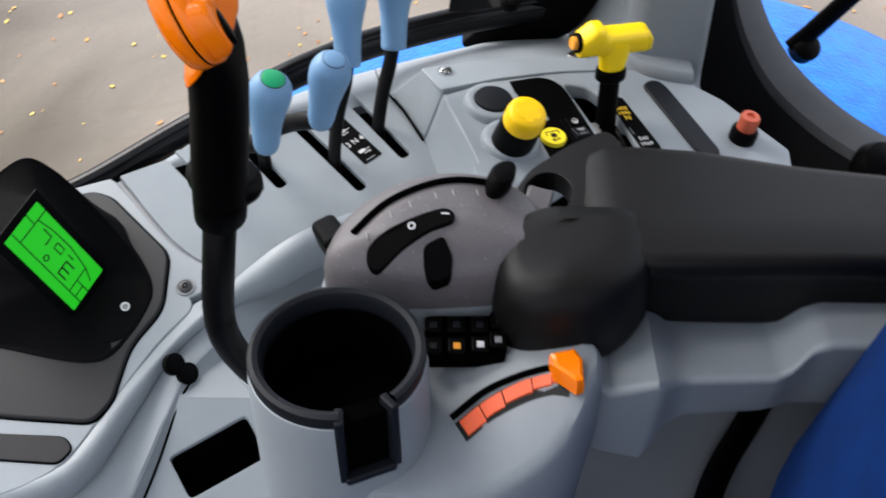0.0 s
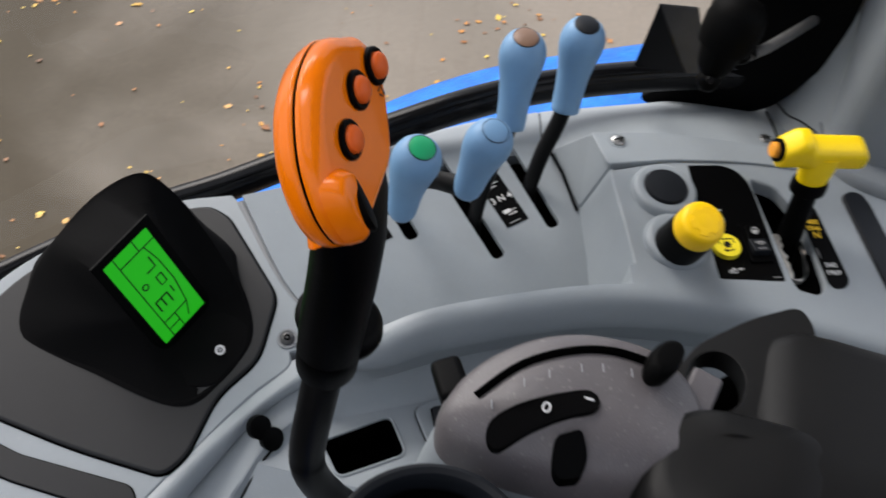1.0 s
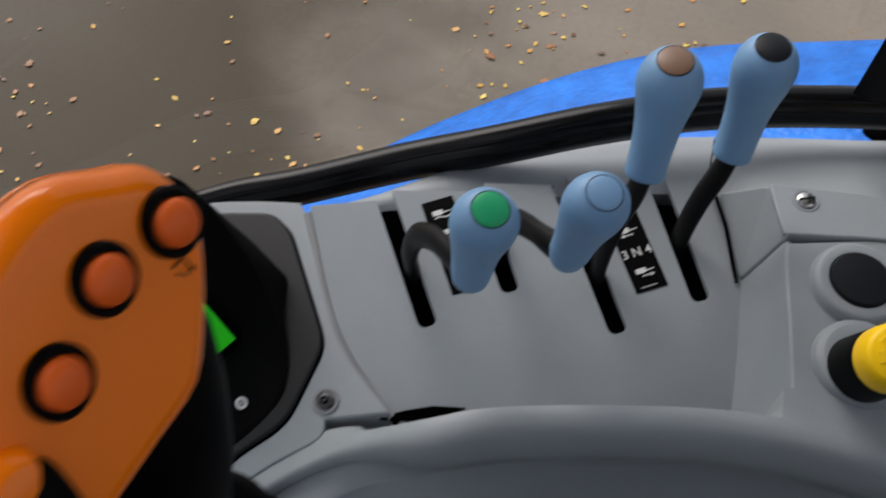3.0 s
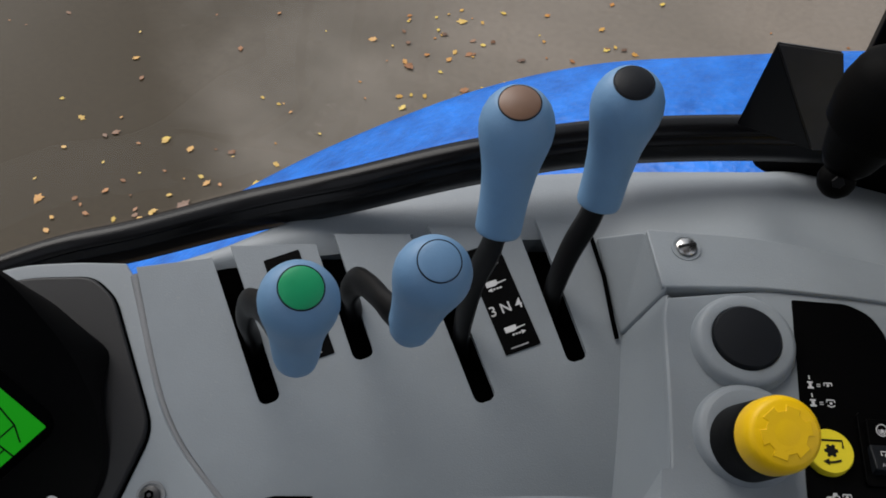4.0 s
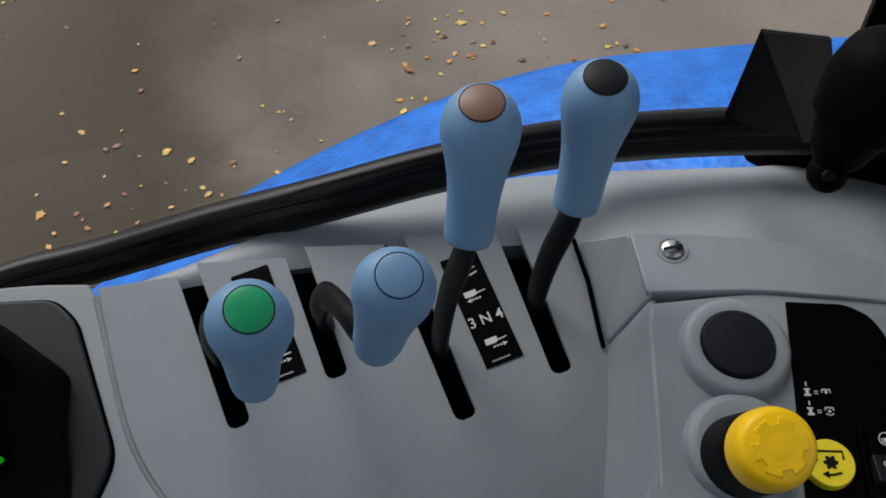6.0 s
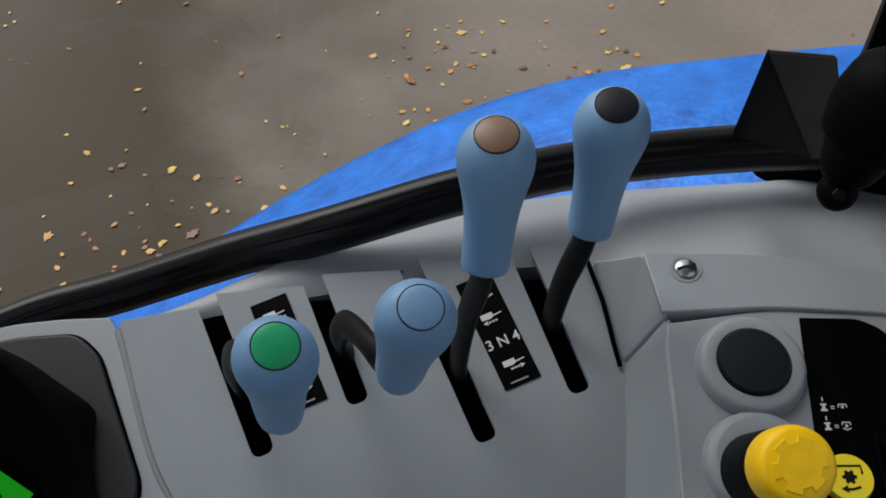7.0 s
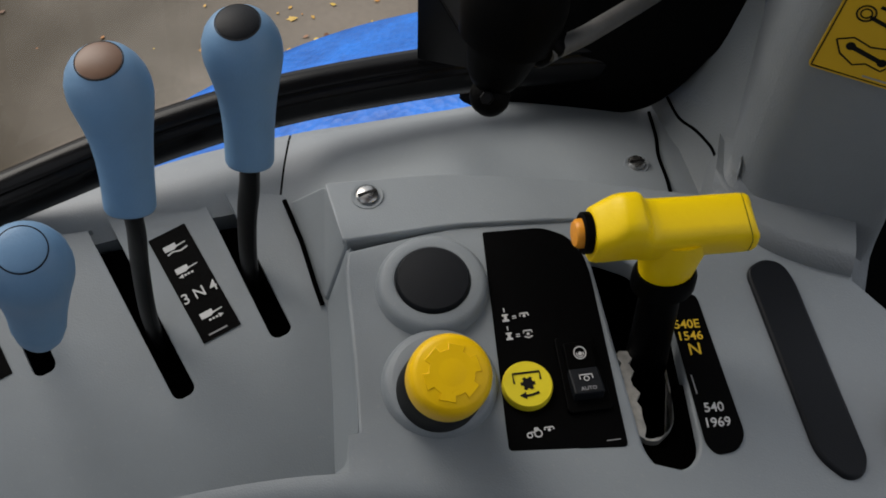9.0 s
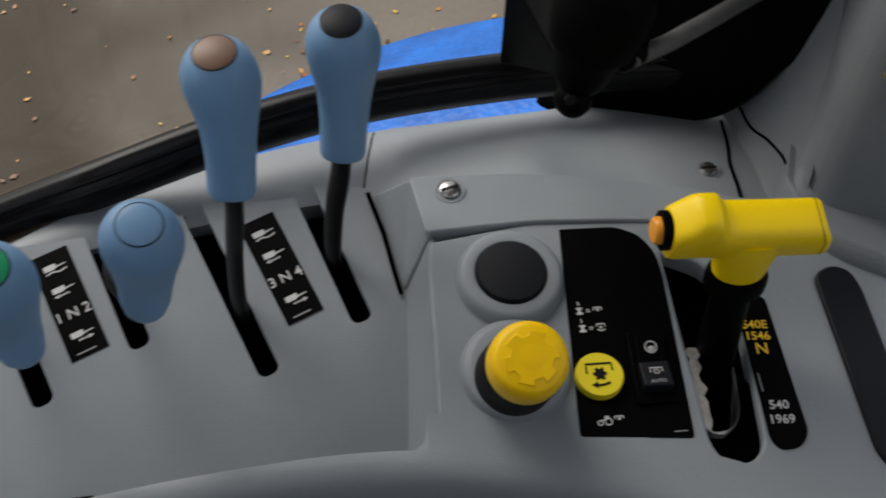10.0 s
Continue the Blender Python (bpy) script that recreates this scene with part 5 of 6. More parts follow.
def cup_holder():
    t = thing("cup_holder", "grey armrest cup holder with a black rubber liner and front notch", "cup holder")
    m = pose(*CUP, 0)
    gap = (-84, -48)

    def turned(profile, n=56, notch=None):
        bm = bmesh.new()
        steps = [360 * i / n for i in range(n)]
        rings = []
        for a in steps:
            rings.append([bm.verts.new((r * math.cos(radians(a)), r * math.sin(radians(a)), z)) for r, z in profile])
        for i in range(n):
            a = steps[i] + 180 / n
            a = a - 360 if a > 180 else a
            j = (i + 1) % n
            for k in range(len(profile) - 1):
                z = (profile[k][1] + profile[k + 1][1]) / 2
                if notch and notch[0] < a < notch[1] and z > notch[2]:
                    continue
                bm.faces.new((rings[i][k], rings[j][k], rings[j][k + 1], rings[i][k + 1]))
        return bm

    part("shell", moved(turned([(0.0350, 0.150), (0.0462, 0.165), (0.0482, 0.215), (0.0478, 0.262), (0.0470, 0.298), (0.0462, 0.3035), (0.0450, 0.3045), (0.0440, 0.300), (0.0432, 0.262), (0.0430, 0.17)], notch=(*gap, 0.262)), m), GREY, t)
    part("liner", moved(turned([(0.0455, 0.3035), (0.0462, 0.3085), (0.0455, 0.3115), (0.0432, 0.3125), (0.0404, 0.3115), (0.0390, 0.308), (0.0384, 0.300), (0.0382, 0.270)], notch=(*gap, 0.270)), m), CHARCOAL, t, "black rubber cup liner")
    # near-black well: the shade inside the cup is put into the colour
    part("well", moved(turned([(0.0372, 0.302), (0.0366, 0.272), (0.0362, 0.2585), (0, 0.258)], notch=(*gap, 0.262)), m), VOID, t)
    # the edges of the notch
    for a in (-84, -48):
        d = Vector((math.cos(radians(a)), math.sin(radians(a)), 0))
        k = Matrix.Translation((CUP[0], CUP[1], 0)) @ axes(d * 0.0425, (0, 0, 1), d)
        part("notch_lip", moved(box(0.0108, 0.0048, 0.049, 0.0015), k @ pose(0, 0, 0.2858)), CHARCOAL, t)
    part("notch_lip", moved(box(0.0108, 0.0275, 0.005, 0.0015), Matrix.Translation((CUP[0], CUP[1], 0)) @ axes(Vector((math.cos(radians(-66)), math.sin(radians(-66)), 0)) * 0.0425, (0, 0, 1), (math.cos(radians(-66)), math.sin(radians(-66)), 0)) @ pose(0, 0, 0.2635)), CHARCOAL, t)
    # the notch's inside likewise has its shade coloured in
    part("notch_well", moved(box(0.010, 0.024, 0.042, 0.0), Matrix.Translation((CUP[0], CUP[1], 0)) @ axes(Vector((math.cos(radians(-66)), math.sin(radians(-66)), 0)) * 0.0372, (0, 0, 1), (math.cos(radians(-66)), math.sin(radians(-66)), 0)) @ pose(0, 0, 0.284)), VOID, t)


cup_holder()


def armrest_body():
    t = thing("armrest_console", "grey moulded armrest console with an orange slide control", "console")
    rings = []
    base = [(-0.088, 0.372), (-0.060, 0.342), (-0.02, 0.333), (0.03, 0.338), (0.070, 0.355), (0.090, 0.384), (0.094, 0.415), (0.06, 0.445), (0.0, 0.455), (-0.06, 0.440), (-0.090, 0.41)]
    pts = [p[:2] for p in catmull([(x, y, 0) for x, y in base], 4, True)]
    c = Vector((0.0, 0.395))
    top = lambda x, y: 0.252 + 0.032 * max(0.0, min(1.0, (x + 0.01) / 0.09)) ** 0.8 - 0.5 * max(0.0, 0.39 - y) * max(0.0, min(1.0, (x + 0.02) / 0.05))
    for s, dz in ((0.55, -0.190), (0.80, -0.165), (0.94, -0.120), (1.0, -0.060), (1.0, -0.018), (0.985, -0.007), (0.95, -0.0018), (0.88, 0.0), (0.70, 0.0006), (0.35, 0.0006)):
        ring = []
        for p in pts:
            q = c + (Vector(p) - c) * s
            ring.append((q.x, q.y, top(q.x, q.y) + dz))
        rings.append(ring)
    part("body", loft(rings), GREY, t)
    # the curved slide slot, its printed scale and pointer
    path = catmull([(0.012, 0.378, 0), (0.028, 0.388, 0), (0.048, 0.3945, 0), (0.066, 0.3965, 0), (0.078, 0.394, 0)], 6)
    # the slot is a black rod that holds its shade in the colour
    part("slide_slot", tube([(p.x, p.y, top(p.x, p.y) + 0.0012) for p in path], 0.0020, 8), VOID, t)
    def offset(p, i, w):
        d = (path[min(i + 1, len(path) - 1)] - path[max(i - 1, 0)]).normalized()
        return Vector((p.x + d.y * w, p.y - d.x * w, 0))
    band = loft([[(q.x, q.y, top(q.x, q.y) + h) for q, h in ((offset(p, i, 0.0036), 0.0009), (offset(p, i, 0.0150), 0.0009), (offset(p, i, 0.0150), -0.002), (offset(p, i, 0.0036), -0.002))] for i, p in enumerate(path)])
    part("scale_band", band, INK, t)
    n = len(path)
    for k in range(5):
        i0, i1 = int(1 + k * (n - 3) / 5), int(1 + (k + 1) * (n - 3) / 5)
        w0, w1 = 0.0048, 0.0138 - 0.0011 * k
        rings = []
        for i in range(i0, i1 + 1):
            p = path[i]
            if i == i1:
                p = path[i].lerp(path[i - 1], 0.22)
            a, b = offset(p, i, w0), offset(p, i, w1)
            rings.append([(a.x, a.y, top(a.x, a.y) + 0.0022), (b.x, b.y, top(b.x, b.y) + 0.0022), (b.x, b.y, top(b.x, b.y) - 0.001), (a.x, a.y, top(a.x, a.y) - 0.001)])
        part("scale_mark", loft(rings), SCALE, t, "orange-red scale mark")
    px_, py_ = 0.0735, 0.3900
    pz = top(px_, py_)
    outline = [(-0.0095, 0.0080), (0.0045, 0.0120), (0.0085, 0.0040), (0.0080, -0.0110), (0.0040, -0.0125), (-0.0080, -0.0015)]
    rings = [[(px_ + x * s, py_ + y * s, pz + z) for x, y in outline] for s, z in ((1.0, -0.001), (1.0, 0.006), (0.92, 0.0092), (0.7, 0.0105))]
    part("slide_pointer", loft(rings), ORANGE, t, "orange slide pointer", 30)
    return t


SCALE = material("orange_red_print", (0.95, 0.12, 0.025), 0.45, vary=0.06, patch=60)
armrest_body()


def button_bank():
    t = thing("button_bank", "black bank of small armrest buttons with amber and white marks", "buttons")
    m = axes((0.0195, 0.4215, 0.2735), (0.0, -0.15, 1), (1, 0.02, 0))
    part("tray", moved(box(0.044, 0.030, 0.010, 0.002), m), VOID, t)
    for i, (x, y, mat) in enumerate(((-0.018, -0.008, CHARCOAL), (-0.005, -0.008, AMBER), (0.008, -0.007, WHITE), (0.018, -0.004, GREY_DARK), (-0.018, 0.006, CHARCOAL), (-0.005, 0.006, CHARCOAL), (0.008, 0.006, CHARCOAL), (0.019, 0.009, CHARCOAL))):
        key = part("button", moved(box(0.0105, 0.0105, 0.008, 0.0015), m @ pose(x, y, 0.005)), BLACK, t)
        part("button_mark", moved(box(0.0040, 0.0040, 0.001, 0.0003), m @ pose(x, y - 0.001, 0.0092)), mat, key)


button_bank()


def hand_throttle():
    t = thing("hand_throttle", "taupe hand throttle housing with an arc slot and black lever", "throttle")
    base = [(-0.0625, 0.456), (-0.060, 0.473), (-0.046, 0.491), (-0.020, 0.507), (0.008, 0.516), (0.036, 0.516), (0.058, 0.502), (0.070, 0.480), (0.064, 0.456), (0.040, 0.4425), (0.005, 0.4380), (-0.030, 0.4385), (-0.053, 0.4440)]
    pts = [p[:2] for p in catmull([(x, y, 0) for x, y in base], 4, True)]
    c = Vector((0.002, 0.478))
    dome = lambda x, y: 0.3250 - 0.0112 * ((x - 0.008) / 0.055) ** 2 - 0.016 * (max(0.0, 0.461 - y) / 0.02) ** 1.6 - 0.006 * (max(0.0, y - 0.498) / 0.02) ** 2
    rings = []
    for s, dz in ((0.90, -0.060), (0.985, -0.034), (1.0, -0.020), (0.995, -0.012), (0.97, -0.005), (0.93, -0.0014), (0.86, 0.0), (0.72, 0.0), (0.50, 0.0), (0.25, 0.0)):
        ring = []
        for p in pts:
            q = c + (Vector(p) - c) * s
            ring.append((q.x, q.y, dome(q.x, q.y) + dz))
        rings.append(ring)
    part("housing", loft(rings), THROTTLE, t)
    part("skirt", loft([[(c.x + (p[0] - c.x) * s, c.y + (p[1] - c.y) * s, z) for p in pts] for s, z in ((1.16, 0.240), (1.09, 0.262), (1.03, 0.278), (0.97, 0.286), (0.85, 0.288))]), GREY, t, "grey plastic skirt")
    path = catmull([(-0.045, 0.465, 0), (-0.028, 0.484, 0), (-0.006, 0.496, 0), (0.014, 0.5015, 0), (0.034, 0.5015, 0)], 6)
    # black rod on the dome, painted as the shade in the arc slot
    part("arc_slot", tube([(p.x, p.y, dome(p.x, p.y) + 0.0005) for p in path], 0.0022, 8), VOID, t)
    for s in (0.1, 0.25, 0.4, 0.55, 0.7, 0.85):
        p = path[int(s * (len(path) - 1))]
        x, y = p.x + 0.004, p.y - 0.010
        part("tick", moved(box(0.0008, 0.0045, 0.0006, 0), pose(x, y, dome(x, y) + 0.0002, 10, -8, 12)), GREY_PRINT, t)
    # recessed rocker strip with its marks
    mid = catmull([(-0.0300, 0.4490, 0), (-0.0200, 0.4552, 0), (-0.0080, 0.4615, 0), (0.0060, 0.4675, 0)], 5)
    left, right = [], []
    for i, p in enumerate(mid):
        d = (mid[min(i + 1, len(mid) - 1)] - mid[max(i - 1, 0)]).normalized()
        s = Vector((-d.y, d.x, 0)) * (0.0068 if 0 < i < len(mid) - 1 else 0.0035)
        left.append(p + s)
        right.append(p - s)
    d0, d1 = (mid[1] - mid[0]).normalized(), (mid[-1] - mid[-2]).normalized()
    ends = []
    for p, d in ((mid[0], -d0), (mid[-1], d1)):
        s = Vector((-d.y, d.x, 0))
        ends.append([p + s * 0.0066 * math.cos(a) + d * 0.0066 * math.sin(a) for a in [math.pi * k / 10 for k in range(1, 10)]])
    strip = [(q.x, q.y) for q in right[1:-1] + ends[1][::-1] + left[-2:0:-1] + ends[0][::-1]]
    part("rocker_strip", slab(strip, lambda x, y: dome(x, y) + 0.0024, 0.004, 0.0005, 1), BLACK, t)
    part("rocker_mark", moved(stroke([(0.0017 * math.cos(a), 0.0024 * math.sin(a)) for a in [2 * math.pi * j / 20 for j in range(21)]], 0.0010), pose(-0.0114, 0.4596, dome(-0.0114, 0.4596) + 0.0028, 4, -4, 0)), WHITE, t)
    part("rocker_mark", moved(stroke([(-0.0022, 0.0003), (0.0022, -0.0003)], 0.0011), pose(0.0072, 0.4685, dome(0.0072, 0.4685) + 0.0028, 4, -4, 0)), WHITE, t)
    thumb = [(-0.0050, 0.4490), (0.0065, 0.4535), (0.0120, 0.4440), (0.0105, 0.4380), (0.0005, 0.4360), (-0.0040, 0.4405)]
    part("thumb_switch", slab(fillet(thumb, 0.003), lambda x, y: dome(x, y) + 0.0034, 0.007, 0.0012, 2), BLACK, t)
    # lever
    p = Vector((0.037, 0.499, dome(0.037, 0.499) - 0.007))
    rings = []
    for z, rx, ry, dx in ((-0.004, 0.0040, 0.0040, 0), (0.003, 0.0052, 0.0070, 0), (0.008, 0.0076, 0.0115, 0.001), (0.014, 0.0083, 0.0125, 0.002), (0.0190, 0.0075, 0.0105, 0.003), (0.0212, 0.0045, 0.0065, 0.003)):
        rings.append([p + Vector((dx + rx * math.cos(a) + 0.25 * ry * math.sin(a), ry * math.sin(a), z)) for a in [2 * math.pi * j / 20 for j in range(20)]])
    part("lever", loft(rings), RUBBER, t, "black rubber throttle lever")
    part("end_tab", moved(box(0.016, 0.028, 0.020, 0.004), axes((-0.0590, 0.4800, 0.2960), (-0.25, 0.05, 1), (0.9, 0.45, 0))), BLACK, t)


hand_throttle()


def armrest_pad():
    t = thing("armrest", "dark padded vinyl armrest with a rounded front", "armrest")
    # sections across the pad, from its nose to the seat back, with a rolled front edge
    rings = []
    for x, yf, yb, zt, zl, r in ((0.086, 0.478, 0.530, 0.304, 0.284, 0.006), (0.089, 0.462, 0.542, 0.313, 0.274, 0.008), (0.096, 0.450, 0.549, 0.319, 0.266, 0.010), (0.107, 0.443, 0.553, 0.3225, 0.261, 0.011), (0.125, 0.4405, 0.552, 0.3235, 0.258, 0.011), (0.16, 0.4405, 0.548, 0.324, 0.257, 0.011), (0.22, 0.441, 0.532, 0.325, 0.257, 0.011), (0.32, 0.440, 0.515, 0.326, 0.262, 0.011), (0.42, 0.436, 0.505, 0.327, 0.265, 0.011)):
        sec = fillet([(yf + 0.010, zl), (yb, zl), (yb, zt - 0.005), (yf + 0.022, zt), (yf - 0.002, zt - 0.002), (yf - 0.002, zt - 0.016), (yf + 0.005, zt - 0.022)], [0.008, 0.006, 0.014, 0.010, r, r * 0.7, 0.005], 6)
        rings.append([(x, p[0], p[1]) for p in sec])
    part("pad", loft(rings), ARM, t)
    # the blunt nose, wider than the pad
    rings = []
    for z, q, lean in ((0.262, 0.84, 0.0), (0.266, 0.94, 0.0), (0.276, 0.995, 0.0), (0.292, 1.0, 0.0), (0.306, 0.985, 0.001), (0.315, 0.95, 0.002), (0.3200, 0.87, 0.004), (0.3225, 0.74, 0.006), (0.3230, 0.40, 0.008)):
        ring = []
        for a in [2 * math.pi * j / 40 for j in range(40)]:
            c, d = math.cos(a), math.sin(a)
            w = 0.034 if c < 0 else 0.058
            ring.append((0.068 + lean + w * q * math.copysign(abs(c) ** 0.8, c), 0.448 + lean + 0.038 * q * math.copysign(abs(d) ** 0.8, d) + (0.012 * c * c if c > 0 else 0.0), z - 0.05 * max(0.0, -c) * 0.1))
        rings.append(ring)
    part("nose", loft(rings), ARM, t)
    # the curled end plate with its round opening
    outer = [(0.046, 0.508), (0.058, 0.532), (0.083, 0.554), (0.109, 0.569), (0.117, 0.553), (0.113, 0.505), (0.100, 0.482), (0.080, 0.478)]
    hole = [(0.0685 + 0.0145 * math.cos(a), 0.5095 + 0.0195 * math.sin(a)) for a in [2 * math.pi * j / 28 for j in range(28)]]
    part("end_plate", slab(fillet(outer, 0.008), lambda x, y: 0.308 + 0.10 * (x - 0.05), 0.014, 0.003, 3, holes=[hole]), ARM, t)
    # black sheet under the round opening, coloured as its shade
    part("end_plate_shade", slab(fillet([(0.050, 0.508), (0.085, 0.542), (0.10, 0.49), (0.075, 0.480)], 0.005), flat(0.283), 0.004), VOID, t)
    part("hinge_tab", moved(box(0.016, 0.030, 0.016, 0.0022), pose(0.0605, 0.5000, 0.3025, 0, 8, -14)), THROTTLE, t, "worn taupe hinge tab")
    # grey carrier under the pad
    rings = []
    for x, y0, y1, z0, z1 in ((0.085, 0.400, 0.50, 0.20, 0.268), (0.100, 0.394, 0.51, 0.19, 0.262), (0.125, 0.392, 0.52, 0.185, 0.272), (0.132, 0.396, 0.52, 0.192, 0.268), (0.139, 0.403, 0.52, 0.204, 0.261), (0.15, 0.407, 0.52, 0.209, 0.258), (0.195, 0.409, 0.52, 0.212, 0.258), (0.204, 0.411, 0.52, 0.212, 0.263), (0.214, 0.415, 0.52, 0.212, 0.276), (0.224, 0.415, 0.52, 0.212, 0.281), (0.42, 0.415, 0.50, 0.215, 0.282)):
        sec = fillet([(y0 + 0.012, z0), (y1, z0), (y1, z1), (y0, z1)], [0.01, 0.002, 0.004, 0.006], 4)
        rings.append([(x, p[0], p[1]) for p in sec])
    part("carrier", loft(rings), GREY, t, "grey plastic armrest carrier")


armrest_pad()


# ---- seat, side panel and belt ----
def seat():
    t = thing("operator_seat", "blue fabric operator seat", "seat")
    rings = []
    # the backrest's unseen top is raised to shade the pillar
    for z, s in ((-0.16, 0.80), (-0.14, 0.90), (-0.08, 0.98), (0.05, 1.0), (0.20, 1.0), (0.34, 1.0), (0.45, 0.97), (0.53, 0.90), (0.57, 0.78), (0.585, 0.5)):
        rings.append([(0.37 + 0.22 * max(0.0, z - 0.2) + 0.20 * s * math.copysign(abs(math.cos(a)) ** 0.8, math.cos(a)), 0.215 + 0.255 * s * math.copysign(abs(math.sin(a)) ** 0.8, math.sin(a)), z) for a in [2 * math.pi * j / 48 for j in range(48)]])
    part("backrest", loft(rings), SEAT, t)
    part("cushion", moved(box(0.52, 0.48, 0.12, 0.045, 5), pose(0.12, 0.02, -0.20)), SEAT, t)
    part("pedestal", moved(box(0.36, 0.34, 0.20, 0.02), pose(0.14, 0.02, -0.355)), BLACK, t)


seat()


def side_panel():
    ob = part("side_wall", moved(box(0.62, 0.03, 0.70, 0.008), pose(0.38, 0.513, -0.11)), GREY_DARK)
    tagged(ob, "plain grey lower console side wall", "wall", kind="structure")
    ob = part("wheel_arch", moved(box(0.32, 0.20, 0.03, 0.008), pose(0.50, 0.60, 0.07)), GREY_DARK)
    tagged(ob, "grey moulded wheel arch cover", "wheel arch", kind="structure")
    t = thing("seat_belt", "black webbing seat belt stalk", "belt")
    path = catmull([(0.232, 0.494, 0.17), (0.224, 0.490, 0.12), (0.211, 0.482, 0.075), (0.205, 0.474, 0.03), (0.206, 0.468, -0.10)], 5)
    part("webbing", tube(path, 0.011, 12, 0.3, (1, 0, 0)), BLACK, t)


side_panel()


# ---- rear pillar, corner trim and what hangs there ----
def pillar():
    t = thing("pillar_trim", "grey moulded pillar trim with flared foot", "pillar")
    rings = []
    for z, x0, x1, y0, y1 in ((0.125, 0.152, 0.246, 0.828, 0.98), (0.155, 0.155, 0.246, 0.834, 0.98), (0.180, 0.159, 0.245, 0.845, 0.98), (0.190, 0.163, 0.244, 0.8565, 0.98), (0.194, 0.165, 0.244, 0.8640, 0.98), (0.205, 0.166, 0.244, 0.867, 0.98), (0.26, 0.169, 0.244, 0.870, 0.98), (0.34, 0.176, 0.246, 0.872, 0.99), (0.60, 0.190, 0.252, 0.876, 1.0), (1.08, 0.21, 0.27, 0.88, 1.0)):
        sec = fillet([(x0, y1), (x0 + 0.004, y0 + 0.012), (x0 + 0.016, y0), (x1, y0 - 0.004), (x1 + 0.01, y1)], [0.002, 0.012, 0.010, 0.006, 0.002], 4)
        fall = 0.52 * max(0.0, min(1.0, (0.36 - z) / 0.15))
        rings.append([(p[0], p[1], z - fall * max(0.0, p[0] - 0.163)) for p in sec])
    part("trim", loft(rings), GREY_SHADED, t)
    # the creased liner that rises from the sill to the pillar
    low = catmull([(0.121, 0.985, 0.148), (0.126, 0.955, 0.150), (0.131, 0.931, 0.1515), (0.136, 0.912, 0.153), (0.147, 0.887, 0.154), (0.160, 0.866, 0.158)], 5)
    high = catmull([(0.165, 1.00, 0.40), (0.167, 0.97, 0.32), (0.169, 0.94, 0.27), (0.171, 0.92, 0.24), (0.172, 0.90, 0.215), (0.173, 0.872, 0.196)], 5)
    rings = []
    for a, b in zip(low, high):
        sag = Vector((0.006, -0.004, -0.012 * min(1.0, (b.z - a.z) / 0.09)))
        rings.append([a + Vector((0, 0, -0.02)), a, a.lerp(b, 0.15) + sag * 0.7, a.lerp(b, 0.35) + sag, a.lerp(b, 0.6) + sag * 0.8, a.lerp(b, 0.85) + sag * 0.3, b])
    part("liner", loft(rings, closed_ring=False), GREY_SHADED, t)
    # sill gap and liner crease as black rods; the crease's shade is coloured in
    part("crease", tube(catmull([(0.1262, 0.9380, 0.1575), (0.1321, 0.9195, 0.1582), (0.1352, 0.9029, 0.1607), (0.1412, 0.8869, 0.1618), (0.1450, 0.8700, 0.1660), (0.1462, 0.8600, 0.1665)], 6), 0.0010, 8), VOID, t)
    part("crease", tube(catmull([(0.1347, 0.9475, 0.1613), (0.1422, 0.9300, 0.1645), (0.1515, 0.9154, 0.1714), (0.1591, 0.9015, 0.1762), (0.1618, 0.8910, 0.1806)], 6), 0.0008, 8), VOID, t)
    # the moulded flange at its foot
    rings = []
    for p in catmull([(0.1625, 0.8680, 0), (0.1700, 0.8570, 0), (0.1860, 0.8440, 0), (0.2070, 0.8385, 0), (0.2310, 0.8375, 0)], 6):
        z = blk_z(p.x, p.y)
        rings.append([(p.x, p.y, z - 0.004), (p.x, p.y + 0.0004, z + 0.0035), (p.x, p.y + 0.0050, z + 0.0085), (p.x, p.y + 0.0072, z + 0.0096), (p.x, p.y + 0.0100, z + 0.0098), (p.x, p.y + 0.032, z + 0.0090)])
    part("foot_flange", loft(rings, closed_ring=False), GREY_SHADED, t)


# console grey again, darkened: the pillar's shade is put into the colour
GREY_SHADED = material("shaded_grey_plastic", (0.2112, 0.2323, 0.2464), 0.6, vary=0.07, grain=0.3)
pillar()


